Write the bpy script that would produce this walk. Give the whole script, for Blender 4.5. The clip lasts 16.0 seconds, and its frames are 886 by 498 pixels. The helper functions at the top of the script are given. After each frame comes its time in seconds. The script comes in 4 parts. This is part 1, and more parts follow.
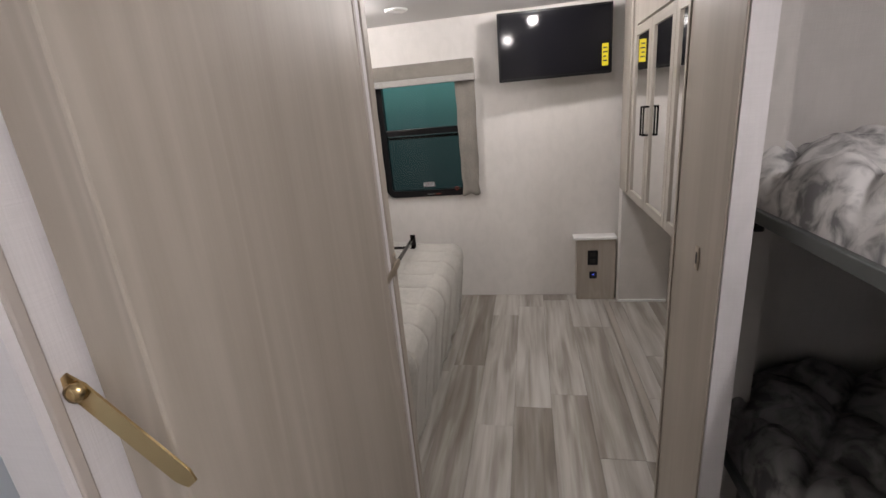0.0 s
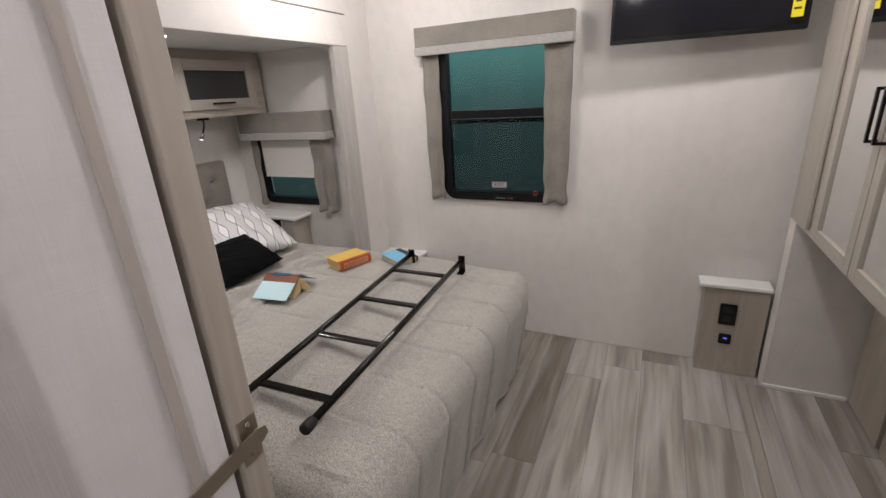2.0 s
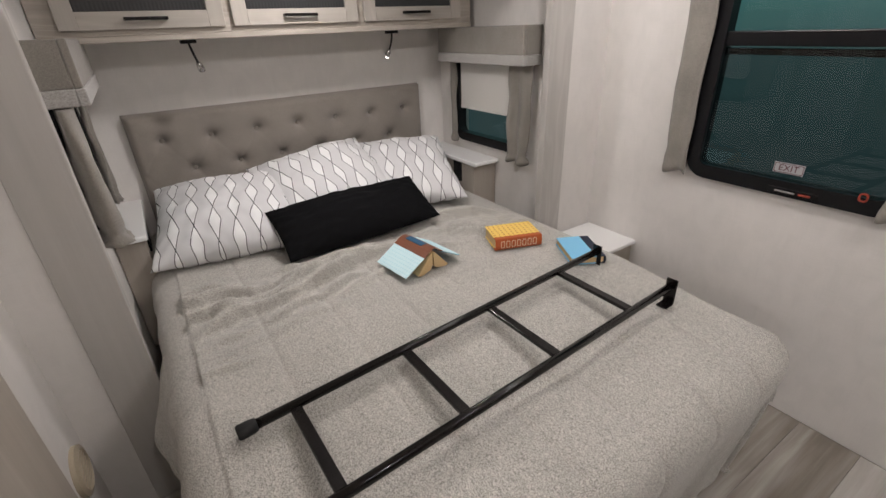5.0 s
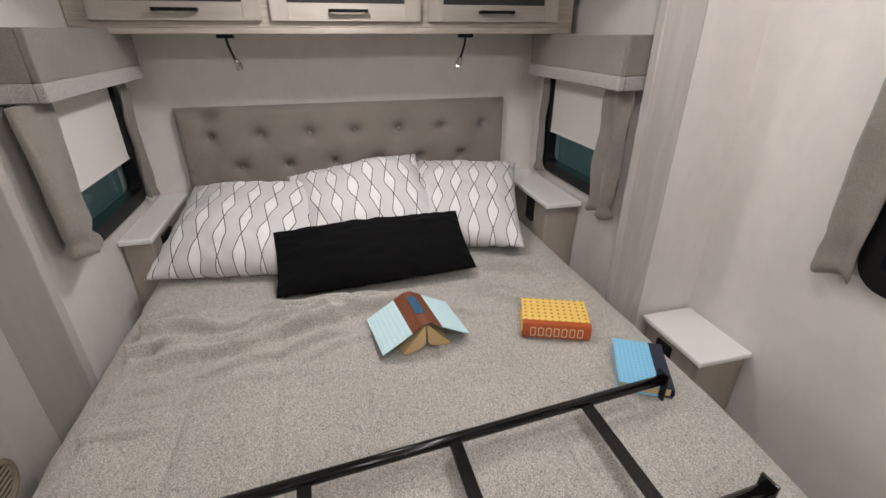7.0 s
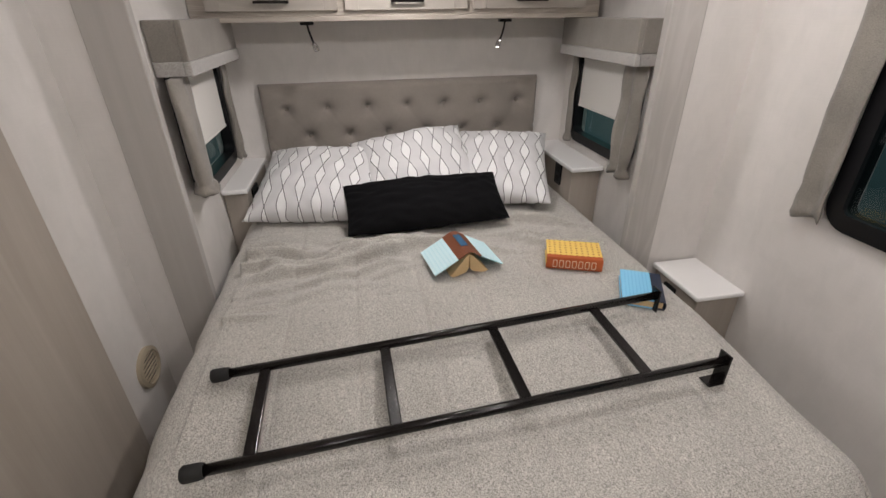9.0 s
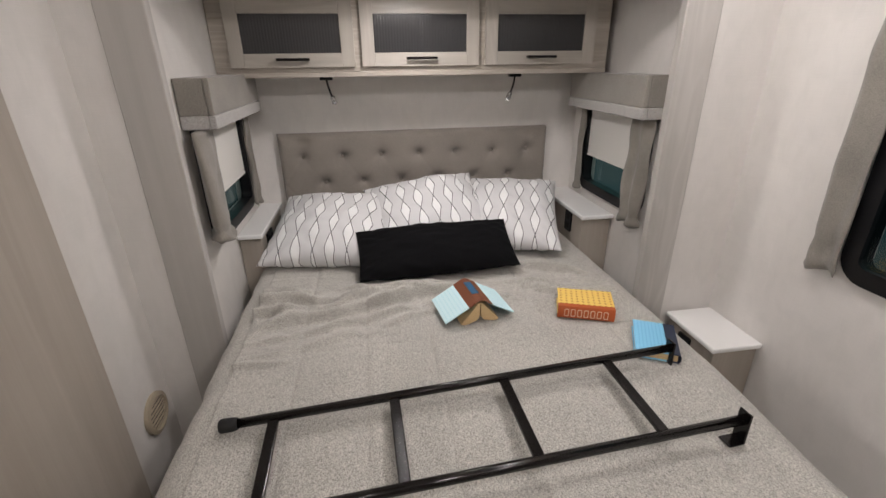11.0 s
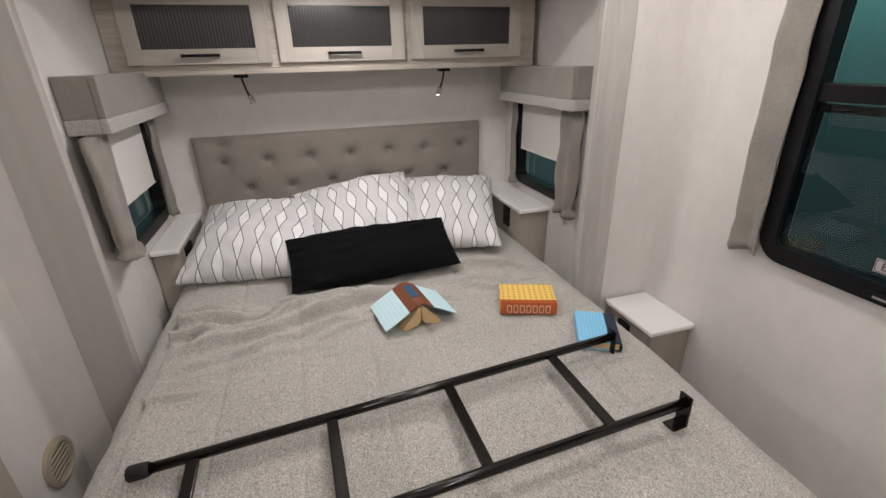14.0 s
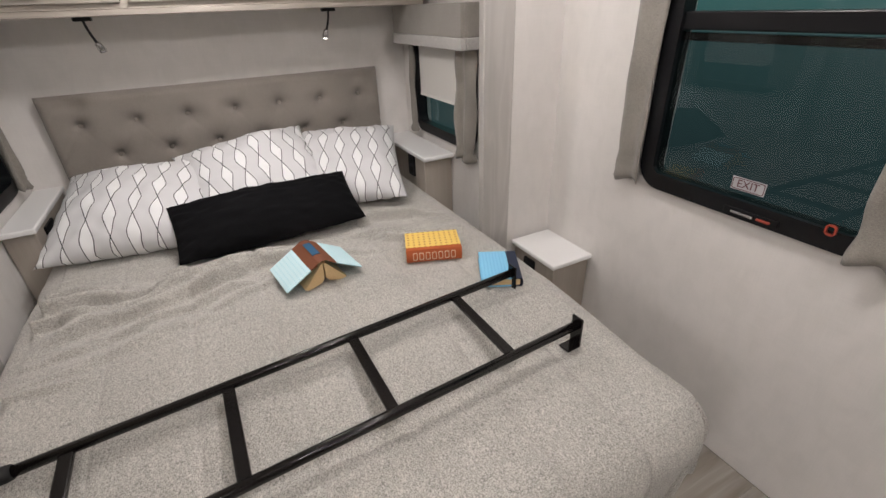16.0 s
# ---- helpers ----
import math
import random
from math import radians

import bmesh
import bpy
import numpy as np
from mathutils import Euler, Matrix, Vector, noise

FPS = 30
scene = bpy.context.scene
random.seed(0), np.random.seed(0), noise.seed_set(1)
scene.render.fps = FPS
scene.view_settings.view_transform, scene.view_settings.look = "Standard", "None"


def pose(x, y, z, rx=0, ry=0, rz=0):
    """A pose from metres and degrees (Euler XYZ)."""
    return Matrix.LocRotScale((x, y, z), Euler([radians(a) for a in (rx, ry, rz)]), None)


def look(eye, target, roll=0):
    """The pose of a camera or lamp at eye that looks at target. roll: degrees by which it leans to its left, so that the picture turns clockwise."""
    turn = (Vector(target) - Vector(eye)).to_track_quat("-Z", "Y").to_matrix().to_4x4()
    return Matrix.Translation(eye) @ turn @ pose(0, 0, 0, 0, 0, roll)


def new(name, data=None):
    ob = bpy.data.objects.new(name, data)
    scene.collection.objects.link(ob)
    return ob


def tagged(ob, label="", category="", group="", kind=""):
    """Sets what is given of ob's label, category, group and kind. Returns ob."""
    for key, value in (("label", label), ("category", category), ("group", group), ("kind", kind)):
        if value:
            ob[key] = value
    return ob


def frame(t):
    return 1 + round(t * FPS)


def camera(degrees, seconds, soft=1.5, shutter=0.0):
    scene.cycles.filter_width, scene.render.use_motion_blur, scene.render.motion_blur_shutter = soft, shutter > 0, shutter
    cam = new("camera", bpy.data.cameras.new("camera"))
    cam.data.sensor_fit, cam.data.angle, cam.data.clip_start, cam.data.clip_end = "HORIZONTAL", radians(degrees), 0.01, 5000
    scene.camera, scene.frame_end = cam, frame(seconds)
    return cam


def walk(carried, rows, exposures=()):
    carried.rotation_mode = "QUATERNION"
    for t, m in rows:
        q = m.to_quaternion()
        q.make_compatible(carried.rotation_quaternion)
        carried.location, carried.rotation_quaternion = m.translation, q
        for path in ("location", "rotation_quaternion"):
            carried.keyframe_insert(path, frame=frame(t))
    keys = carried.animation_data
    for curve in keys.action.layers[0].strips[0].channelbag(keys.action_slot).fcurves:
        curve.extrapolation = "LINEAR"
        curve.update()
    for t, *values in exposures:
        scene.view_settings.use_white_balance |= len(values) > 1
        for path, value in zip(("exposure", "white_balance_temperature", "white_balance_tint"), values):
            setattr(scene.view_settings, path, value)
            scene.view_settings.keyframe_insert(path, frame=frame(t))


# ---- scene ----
cam = camera(89.6, 16.0)
PATH = [
    (0, (0.106, 3.554, 1.512), (-0.285, 5.423, 0.916), -5.1),
    (0.5, (0.176, 3.817, 1.526), (-0.103, 5.679, 0.852), -4.2),
    (1, (0.142, 4.041, 1.518), (-0.118, 5.903, 0.837), -3.4),
    (1.5, (0.118, 4.269, 1.522), (-0.364, 6.088, 0.847), -3.8),
    (2, (0.149, 4.47, 1.493), (-0.676, 6.168, 0.832), -3.5),
    (2.5, (0.056, 4.642, 1.464), (-0.922, 6.218, 0.716), -2.4),
    (3, (-0.02, 4.772, 1.451), (-1.126, 6.211, 0.611), -2.4),
    (3.5, (0.02, 4.901, 1.448), (-1.255, 6.162, 0.563), -3.2),
    (4, (0.048, 4.975, 1.427), (-1.351, 6.084, 0.526), -2.9),
    (4.5, (0.006, 5.06, 1.44), (-1.448, 6.096, 0.538), -2.9),
    (7, (-0.32, 5.707, 1.445), (-2.06, 6.158, 0.567), 0.0),
    (7.5, (-0.22, 5.754, 1.444), (-1.974, 6.083, 0.542), -0.7),
    (8, (-0.107, 5.687, 1.443), (-1.859, 5.943, 0.512), -1.1),
    (8.5, (-0.016, 5.614, 1.452), (-1.759, 5.893, 0.512), -1.0),
    (9, (0.017, 5.586, 1.461), (-1.723, 5.897, 0.526), -0.8),
    (11.5, (0.014, 5.582, 1.492), (-1.822, 5.886, 0.762), -0.6),
    (12, (0.017, 5.593, 1.491), (-1.789, 6.03, 0.75), -0.5),
    (12.5, (0.021, 5.599, 1.49), (-1.762, 6.124, 0.752), -0.3),
    (13, (0.007, 5.618, 1.482), (-1.753, 6.194, 0.727), -0.6),
    (13.5, (-0.024, 5.636, 1.479), (-1.778, 6.22, 0.717), -1.1),
    (14, (-0.045, 5.625, 1.469), (-1.812, 6.146, 0.69), -1.5),
    (14.5, (-0.025, 5.612, 1.47), (-1.804, 6.054, 0.668), -2.1),
    (15, (0.001, 5.594, 1.466), (-1.774, 6.017, 0.646), -2.4),
    (15.5, (-0.002, 5.622, 1.446), (-1.708, 6.196, 0.575), -2.4),
    (16, (-0.028, 5.706, 1.426), (-1.597, 6.494, 0.469), -2.3),
]
walk(cam, [(t, look(eye, target, roll)) for t, eye, target, roll in PATH],
     [(0, -0.28), (0.5, -0.12), (1.5, -0.08), (2.0, -0.22), (4.5, -0.10), (9.0, -0.10), (12.5, -0.06), (15.5, -0.08), (16.0, 0.04)])

# ---- world and lamps ----
world = bpy.data.worlds.new("dim_hall")
scene.world = world
world.use_nodes = True
world.node_tree.nodes["Background"].inputs[0].default_value = (0.05, 0.12, 0.13, 1)
world.node_tree.nodes["Background"].inputs[1].default_value = 0.15


def bulb(name, x, y, z, watts, radius, colour=(1.0, 0.935, 0.925)):
    data = bpy.data.lights.new(name, "POINT")
    data.shadow_soft_size, data.energy, data.color = radius, watts, colour
    ob = new(name, data)
    ob.matrix_world = pose(x, y, z)
    return ob


LAMP_ROOM = (0.22, 6.38)
LAMP_DOOR = (0.15, 5.39)
# added fill for the hall, unseen; placed to stay out of the television's reflection
LAMP_HALL_FILL = (0.80, 3.00)
LAMP_BED = (-1.03, 6.28)
LAMP_SLIDE = (-1.74, 5.77)
bulb("lamp_room", *LAMP_ROOM, 2.074, 17.0, 0.035)
bulb("lamp_bed", *LAMP_BED, 2.074, 18.0, 0.035)
bulb("lamp_door", *LAMP_DOOR, 2.074, 13.0, 0.035)
bulb("lamp_hall_fill", *LAMP_HALL_FILL, 2.074, 50.0, 0.035)
spread = bpy.data.lights.new("lamp_slide", "AREA")
spread.shape, spread.size, spread.energy, spread.color = "DISK", 0.10, 5.4, (1.0, 0.935, 0.925)
new("lamp_slide", spread).matrix_world = pose(*LAMP_SLIDE, 1.745)


# ---- materials ----
def mat(name, colour=(0.5, 0.5, 0.5), rough=0.5, metal=0.0):
    m = bpy.data.materials.new(name)
    m.use_nodes = True
    b = m.node_tree.nodes["Principled BSDF"]
    b.inputs["Base Color"].default_value = (*colour, 1)
    b.inputs["Roughness"].default_value = rough
    b.inputs["Metallic"].default_value = metal
    return m


def nodes(m):
    return m.node_tree.nodes, m.node_tree.links, m.node_tree.nodes["Principled BSDF"]


def coords(m, scale=(1, 1, 1), space="Object", turn=(0, 0, 0)):
    n, l, _ = nodes(m)
    c = n.new("ShaderNodeTexCoord")
    mp = n.new("ShaderNodeMapping")
    mp.inputs["Scale"].default_value = scale
    mp.inputs["Rotation"].default_value = turn
    l.new(c.outputs[space], mp.inputs[0])
    return mp.outputs[0]


def noise_tex(m, vec, scale, detail=3.0, distortion=0.0):
    n, l, _ = nodes(m)
    t = n.new("ShaderNodeTexNoise")
    t.inputs["Scale"].default_value = scale
    t.inputs["Detail"].default_value = detail
    t.inputs["Distortion"].default_value = distortion
    l.new(vec, t.inputs["Vector"])
    return t.outputs["Fac"]


def ramp(m, fac, stops):
    n, l, _ = nodes(m)
    r = n.new("ShaderNodeValToRGB")
    while len(r.color_ramp.elements) < len(stops):
        r.color_ramp.elements.new(0.5)
    for e, (p, c) in zip(r.color_ramp.elements, stops):
        e.position, e.color = p, (*c, 1)
    l.new(fac, r.inputs[0])
    return r.outputs[0]


def mix(m, a, b, fac, kind="MIX"):
    n, l, _ = nodes(m)
    x = n.new("ShaderNodeMix")
    x.data_type, x.blend_type = "RGBA", kind
    for value, socket in ((fac, x.inputs["Factor"]), (a, x.inputs["A"]), (b, x.inputs["B"])):
        if isinstance(value, bpy.types.NodeSocket):
            l.new(value, socket)
        elif isinstance(value, tuple):
            socket.default_value = (*value, 1)
        else:
            socket.default_value = value
    return x.outputs["Result"]


def calc(m, op, a, b=0.0, c=0.0):
    n, l, _ = nodes(m)
    x = n.new("ShaderNodeMath")
    x.operation = op
    for i, v in enumerate((a, b, c)):
        if isinstance(v, bpy.types.NodeSocket):
            l.new(v, x.inputs[i])
        else:
            x.inputs[i].default_value = v
    return x.outputs[0]


def bump(m, height, strength, distance=0.002):
    n, l, b = nodes(m)
    x = n.new("ShaderNodeBump")
    x.inputs["Strength"].default_value = strength
    x.inputs["Distance"].default_value = distance
    l.new(height, x.inputs["Height"])
    l.new(x.outputs[0], b.inputs["Normal"])


def base(m, colour):
    n, l, b = nodes(m)
    l.new(colour, b.inputs["Base Color"])


def rough(m, value):
    n, l, b = nodes(m)
    l.new(value, b.inputs["Roughness"])


def linen_paper(name, colour):
    """Embossed linen wallpaper: fine crossed threads with faint broad blotches."""
    m = mat(name, colour, 0.62)
    a = noise_tex(m, coords(m, (12, 12, 420)), 1.0, 2.0)
    b = noise_tex(m, coords(m, (420, 420, 12)), 1.0, 2.0)
    weave = calc(m, "ADD", a, b)
    broad = noise_tex(m, coords(m), 2.3, 3.0)
    dark = tuple(v * 0.90 for v in colour)
    light = tuple(min(1, v * 1.05) for v in colour)
    c = mix(m, dark, light, calc(m, "MULTIPLY", weave, 0.5))
    c = mix(m, c, ramp(m, broad, [(0.3, (0.935, 0.938, 0.938)), (0.7, (1, 1, 1))]), 1.0, "MULTIPLY")
    blot = noise_tex(m, coords(m, (1, 1, 0.6)), 17.0, 5.0, 0.5)
    c = mix(m, c, ramp(m, blot, [(0.35, (0.955, 0.958, 0.955)), (0.58, (1, 1, 1))]), 1.0, "MULTIPLY")
    base(m, c)
    bump(m, weave, 0.25, 0.0012)
    return m


def grain_wood(name, dark, light, axis="z", gloss=0.45, cathedral=0.5):
    """Printed oak foil: long fibres along one axis, with some arched figure."""
    m = mat(name, light, gloss)
    long_scale = {"x": (1.2, 26, 26), "y": (26, 1.2, 26), "z": (11, 11, 0.8)}[axis]
    wave_scale = {"x": (0.7, 9, 9), "y": (9, 0.7, 9), "z": (4.5, 4.5, 0.5)}[axis]
    fine_scale = {"x": (6, 240, 240), "y": (240, 6, 240), "z": (240, 240, 6)}[axis]
    fibre = noise_tex(m, coords(m, long_scale), 1.0, 5.0, 0.6)
    figure = noise_tex(m, coords(m, wave_scale), 1.0, 2.0, 0.4)
    rings = calc(m, "SINE", calc(m, "MULTIPLY", figure, 95.0))
    rings = calc(m, "MULTIPLY_ADD", rings, 0.5, 0.5)
    fine = noise_tex(m, coords(m, fine_scale), 1.0, 2.0)
    # the arched figure shows in some flitches only, broken up by the pores
    flitch = noise_tex(m, coords(m, tuple(v * 0.45 for v in wave_scale)), 1.0, 1.0)
    flitch = calc(m, "MINIMUM", 1.0, calc(m, "MAXIMUM", 0.0, calc(m, "MULTIPLY", calc(m, "SUBTRACT", flitch, 0.46), 9.0)))
    pores = noise_tex(m, coords(m, tuple(v * 0.3 for v in fine_scale)), 1.0, 3.0)
    rings = calc(m, "MULTIPLY", calc(m, "MULTIPLY", calc(m, "POWER", rings, 2.5), flitch), calc(m, "ADD", pores, 0.35))
    t = calc(m, "ADD", calc(m, "MULTIPLY", fibre, 0.55), calc(m, "MULTIPLY", rings, 0.34 * cathedral))
    t = calc(m, "ADD", t, calc(m, "MULTIPLY", fine, 0.10))
    t = calc(m, "ADD", t, calc(m, "MULTIPLY", pores, 0.12))
    base(m, ramp(m, t, [(0.30, dark), (0.62, light)]))
    bump(m, fine, 0.18, 0.0008)
    return m


PAPER = linen_paper("linen_wallpaper", (0.765, 0.735, 0.705))
PAPER_COOL = linen_paper("cool_linen_wallpaper", (0.79, 0.765, 0.785))
WOOD = grain_wood("greige_oak_foil", (0.36, 0.318, 0.27), (0.46, 0.418, 0.365))
WOOD_H = grain_wood("greige_oak_foil_level", (0.36, 0.32, 0.27), (0.50, 0.455, 0.40), "y")
WOOD_GREY = grain_wood("pale_grey_oak_foil", (0.43, 0.41, 0.385), (0.525, 0.503, 0.475))
WOOD_PALE = grain_wood("pale_oak_frame", (0.365, 0.335, 0.292), (0.485, 0.448, 0.40), "z", 0.4, 0.25)
WOOD_PALE_H = grain_wood("pale_oak_rail", (0.365, 0.335, 0.292), (0.485, 0.448, 0.40), "y", 0.4, 0.25)
CEILING = mat("ceiling_board", (0.72, 0.71, 0.70), 0.6)
bump(CEILING, noise_tex(CEILING, coords(CEILING), 160, 3), 0.15, 0.001)
BLACK_METAL = mat("black_enamel", (0.0065, 0.0052, 0.005), 0.16)
BLACK_METAL.node_tree.nodes["Principled BSDF"].inputs["Specular IOR Level"].default_value = 0.36
bump(BLACK_METAL, noise_tex(BLACK_METAL, coords(BLACK_METAL), 190, 2), 0.40, 0.0009)
BLACK_PLASTIC = mat("black_plastic", (0.006, 0.006, 0.007), 0.34)
BLACK_PLASTIC.node_tree.nodes["Principled BSDF"].inputs["Specular IOR Level"].default_value = 0.26
RUBBER = mat("black_rubber", (0.009, 0.009, 0.009), 0.7)
CHROME = mat("chrome", (0.62, 0.62, 0.63), 0.12, 1.0)
NICKEL = mat("brushed_nickel", (0.52, 0.46, 0.38), 0.3, 1.0)
BRASS = mat("polished_brass", (0.66, 0.50, 0.27), 0.22, 1.0)
WHITE_TOP = mat("white_solid_top", (0.86, 0.86, 0.85), 0.25)
LAMINATE = mat("grey_laminate", (0.55, 0.53, 0.50), 0.4)
DARK_SCREEN = mat("television_screen", (0.006, 0.006, 0.008), 0.09)
DARK_SCREEN.node_tree.nodes["Principled BSDF"].inputs["Specular IOR Level"].default_value = 0.16
YELLOW_LABEL = mat("yellow_label", (0.85, 0.72, 0.02), 0.5)
INK = mat("dark_ink", (0.03, 0.03, 0.03), 0.6)
TAUPE_TRIM = mat("taupe_moulding", (0.47, 0.43, 0.40), 0.45)


def cloth(name, dark, light, scale=700, strength=0.4, rough_value=0.95, broad=0.0):
    m = mat(name, light, rough_value)
    a = noise_tex(m, coords(m, (scale, scale * 0.35, scale)), 1.0, 2.0)
    b = noise_tex(m, coords(m, (scale * 0.35, scale, scale)), 1.0, 2.0)
    t = calc(m, "MULTIPLY", calc(m, "ADD", a, b), 0.5)
    c = ramp(m, t, [(0.36, dark), (0.62, light)])
    grainy = 1.0 if strength > 0.6 else 0.25
    slub = noise_tex(m, coords(m, (scale * 0.12, scale * 0.30, scale * 0.2)), 1.0, 2.0)
    c = mix(m, c, ramp(m, slub, [(0.34, (0.84, 0.84, 0.83)), (0.60, (1, 1, 1))]), grainy, "MULTIPLY")
    if broad:
        w = noise_tex(m, coords(m), 5.0, 4.0)
        c = mix(m, c, ramp(m, w, [(0.35, (1 - broad,) * 3), (0.65, (1, 1, 1))]), 1.0, "MULTIPLY")
    base(m, c)
    bump(m, t, strength, 0.0015)
    b = nodes(m)[2]
    b.inputs["Sheen Weight"].default_value = 0.25
    b.inputs["Sheen Roughness"].default_value = 0.6
    return m


HEATHER = cloth("heather_grey_weave", (0.175, 0.168, 0.150), (0.70, 0.675, 0.62), 610, 0.9, 0.95, 0.07)
TAUPE_CLOTH = cloth("taupe_upholstery", (0.215, 0.188, 0.163), (0.29, 0.258, 0.227), 900, 0.3, 0.9, 0.12)
DRAPE = cloth("taupe_brushed_drape", (0.205, 0.186, 0.162), (0.30, 0.275, 0.242), 500, 0.35, 0.9, 0.22)
PIPING = cloth("pale_weave_band", (0.30, 0.29, 0.27), (0.50, 0.48, 0.46), 420, 0.5, 0.95, 0.1)
BLACK_VELVET = cloth("black_velvet", (0.0025, 0.0025, 0.003), (0.006, 0.006, 0.007), 800, 0.2, 0.95)
BLACK_VELVET.node_tree.nodes["Principled BSDF"].inputs["Sheen Weight"].default_value = 0.0
BLACK_VELVET.node_tree.nodes["Principled BSDF"].inputs["Specular IOR Level"].default_value = 0.12
BLIND = mat("white_roller_blind", (0.80, 0.78, 0.74), 0.7)
bump(BLIND, noise_tex(BLIND, coords(BLIND, (900, 900, 900)), 1.0), 0.1, 0.001)


def diamond_print():
    """White pillow cloth with dark ogee lines that open into long diamonds, white on pale grey."""
    m = mat("diamond_print_cloth", (0.8, 0.8, 0.8), 0.9)
    n, l, b = nodes(m)
    sep = n.new("ShaderNodeSeparateXYZ")
    l.new(coords(m), sep.inputs[0])
    wobble = calc(m, "MULTIPLY", calc(m, "SUBTRACT", noise_tex(m, coords(m), 3.0, 1.0), 0.5), 0.006)
    u, v = calc(m, "ADD", sep.outputs[0], wobble), sep.outputs[1]
    pitch, period, amp = 0.076, 0.150, 0.0220
    col = calc(m, "DIVIDE", u, pitch)
    odd = calc(m, "MULTIPLY", calc(m, "FRACT", calc(m, "MULTIPLY", calc(m, "FLOOR", col), 0.5)), 1.0)
    tri = calc(m, "FRACT", calc(m, "ADD", calc(m, "DIVIDE", v, period), odd))
    tri = calc(m, "SUBTRACT", 1.0, calc(m, "MULTIPLY", calc(m, "ABSOLUTE", calc(m, "SUBTRACT", tri, 0.5)), 2.0))
    w = calc(m, "MULTIPLY", calc(m, "MINIMUM", calc(m, "MULTIPLY", tri, 1.10), 1.0), amp)
    half = calc(m, "MULTIPLY", calc(m, "ABSOLUTE", calc(m, "SUBTRACT", calc(m, "FRACT", col), 0.5)), pitch)
    line = calc(m, "LESS_THAN", calc(m, "ABSOLUTE", calc(m, "SUBTRACT", half, w)), 0.0016)
    white = calc(m, "LESS_THAN", half, w)
    weave = noise_tex(m, coords(m, (900, 900, 900)), 1.0, 2.0)
    c = mix(m, (0.665, 0.66, 0.665), (0.85, 0.85, 0.85), white)
    c = mix(m, c, (0.045, 0.045, 0.05), line)
    base(m, c)
    bump(m, weave, 0.25, 0.001)
    return m


DIAMOND = diamond_print()


def plank_vinyl():
    """Greige vinyl plank: each plank its own tone, streaked along its length with paler and browner strips."""
    m = mat("greige_vinyl_plank", (0.4, 0.38, 0.35), 0.38)
    n, l, b = nodes(m)
    info = n.new("ShaderNodeObjectInfo")
    shift = n.new("ShaderNodeVectorMath")
    shift.operation = "SCALE"
    shift.inputs[0].default_value = (7.0, 13.0, 3.0)
    l.new(info.outputs["Random"], shift.inputs["Scale"])
    tc = n.new("ShaderNodeTexCoord")
    add = n.new("ShaderNodeVectorMath")
    l.new(tc.outputs["Object"], add.inputs[0])
    l.new(shift.outputs[0], add.inputs[1])

    def layer(scale, detail, distortion=0.0):
        mp = n.new("ShaderNodeMapping")
        mp.inputs["Scale"].default_value = scale
        l.new(add.outputs[0], mp.inputs[0])
        return noise_tex(m, mp.outputs[0], 1.0, detail, distortion)

    strip = layer((13, 1.1, 13), 2.0, 0.7)
    fibre = layer((42, 2.2, 42), 3.0, 0.6)
    fine = layer((420, 12, 420), 2.0)
    t = calc(m, "ADD", calc(m, "MULTIPLY_ADD", strip, 0.54, 0.12), calc(m, "MULTIPLY", fibre, 0.20))
    t = calc(m, "ADD", t, calc(m, "MULTIPLY", fine, 0.06))
    t = calc(m, "ADD", t, calc(m, "MULTIPLY", calc(m, "SUBTRACT", info.outputs["Random"], 0.5), 0.20))
    c = ramp(m, t, [(0.34, (0.185, 0.160, 0.132)), (0.47, (0.30, 0.272, 0.238)), (0.56, (0.42, 0.398, 0.365)), (0.68, (0.55, 0.535, 0.505))])
    base(m, c)
    rough(m, calc(m, "MULTIPLY_ADD", fine, 0.2, 0.30))
    bump(m, fine, 0.12, 0.0006)
    return m


PLANK = plank_vinyl()
SEAM = mat("dark_floor_seam", (0.16, 0.145, 0.125), 0.7)


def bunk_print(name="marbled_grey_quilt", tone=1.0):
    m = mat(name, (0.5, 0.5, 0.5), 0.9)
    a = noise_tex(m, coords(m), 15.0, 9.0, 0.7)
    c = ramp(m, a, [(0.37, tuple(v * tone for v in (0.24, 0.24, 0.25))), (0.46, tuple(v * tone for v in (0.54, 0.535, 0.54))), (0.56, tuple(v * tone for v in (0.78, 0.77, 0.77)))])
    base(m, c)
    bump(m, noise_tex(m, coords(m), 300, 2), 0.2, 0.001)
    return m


BUNK_CLOTH = bunk_print()
# same quilt print at 0.30 tone: shade under the upper bunk put into colour
BUNK_CLOTH_SHADED = bunk_print("shaded_marbled_quilt", 0.30)
BUNK_WALL = linen_paper("grey_linen_wallpaper", (0.60, 0.575, 0.56))
BUNK_STEEL = mat("grey_bunk_steel", (0.12, 0.13, 0.13), 0.4, 0.3)
BATH_PANEL = mat("pale_blue_white_panel", (0.70, 0.76, 0.83), 0.3)

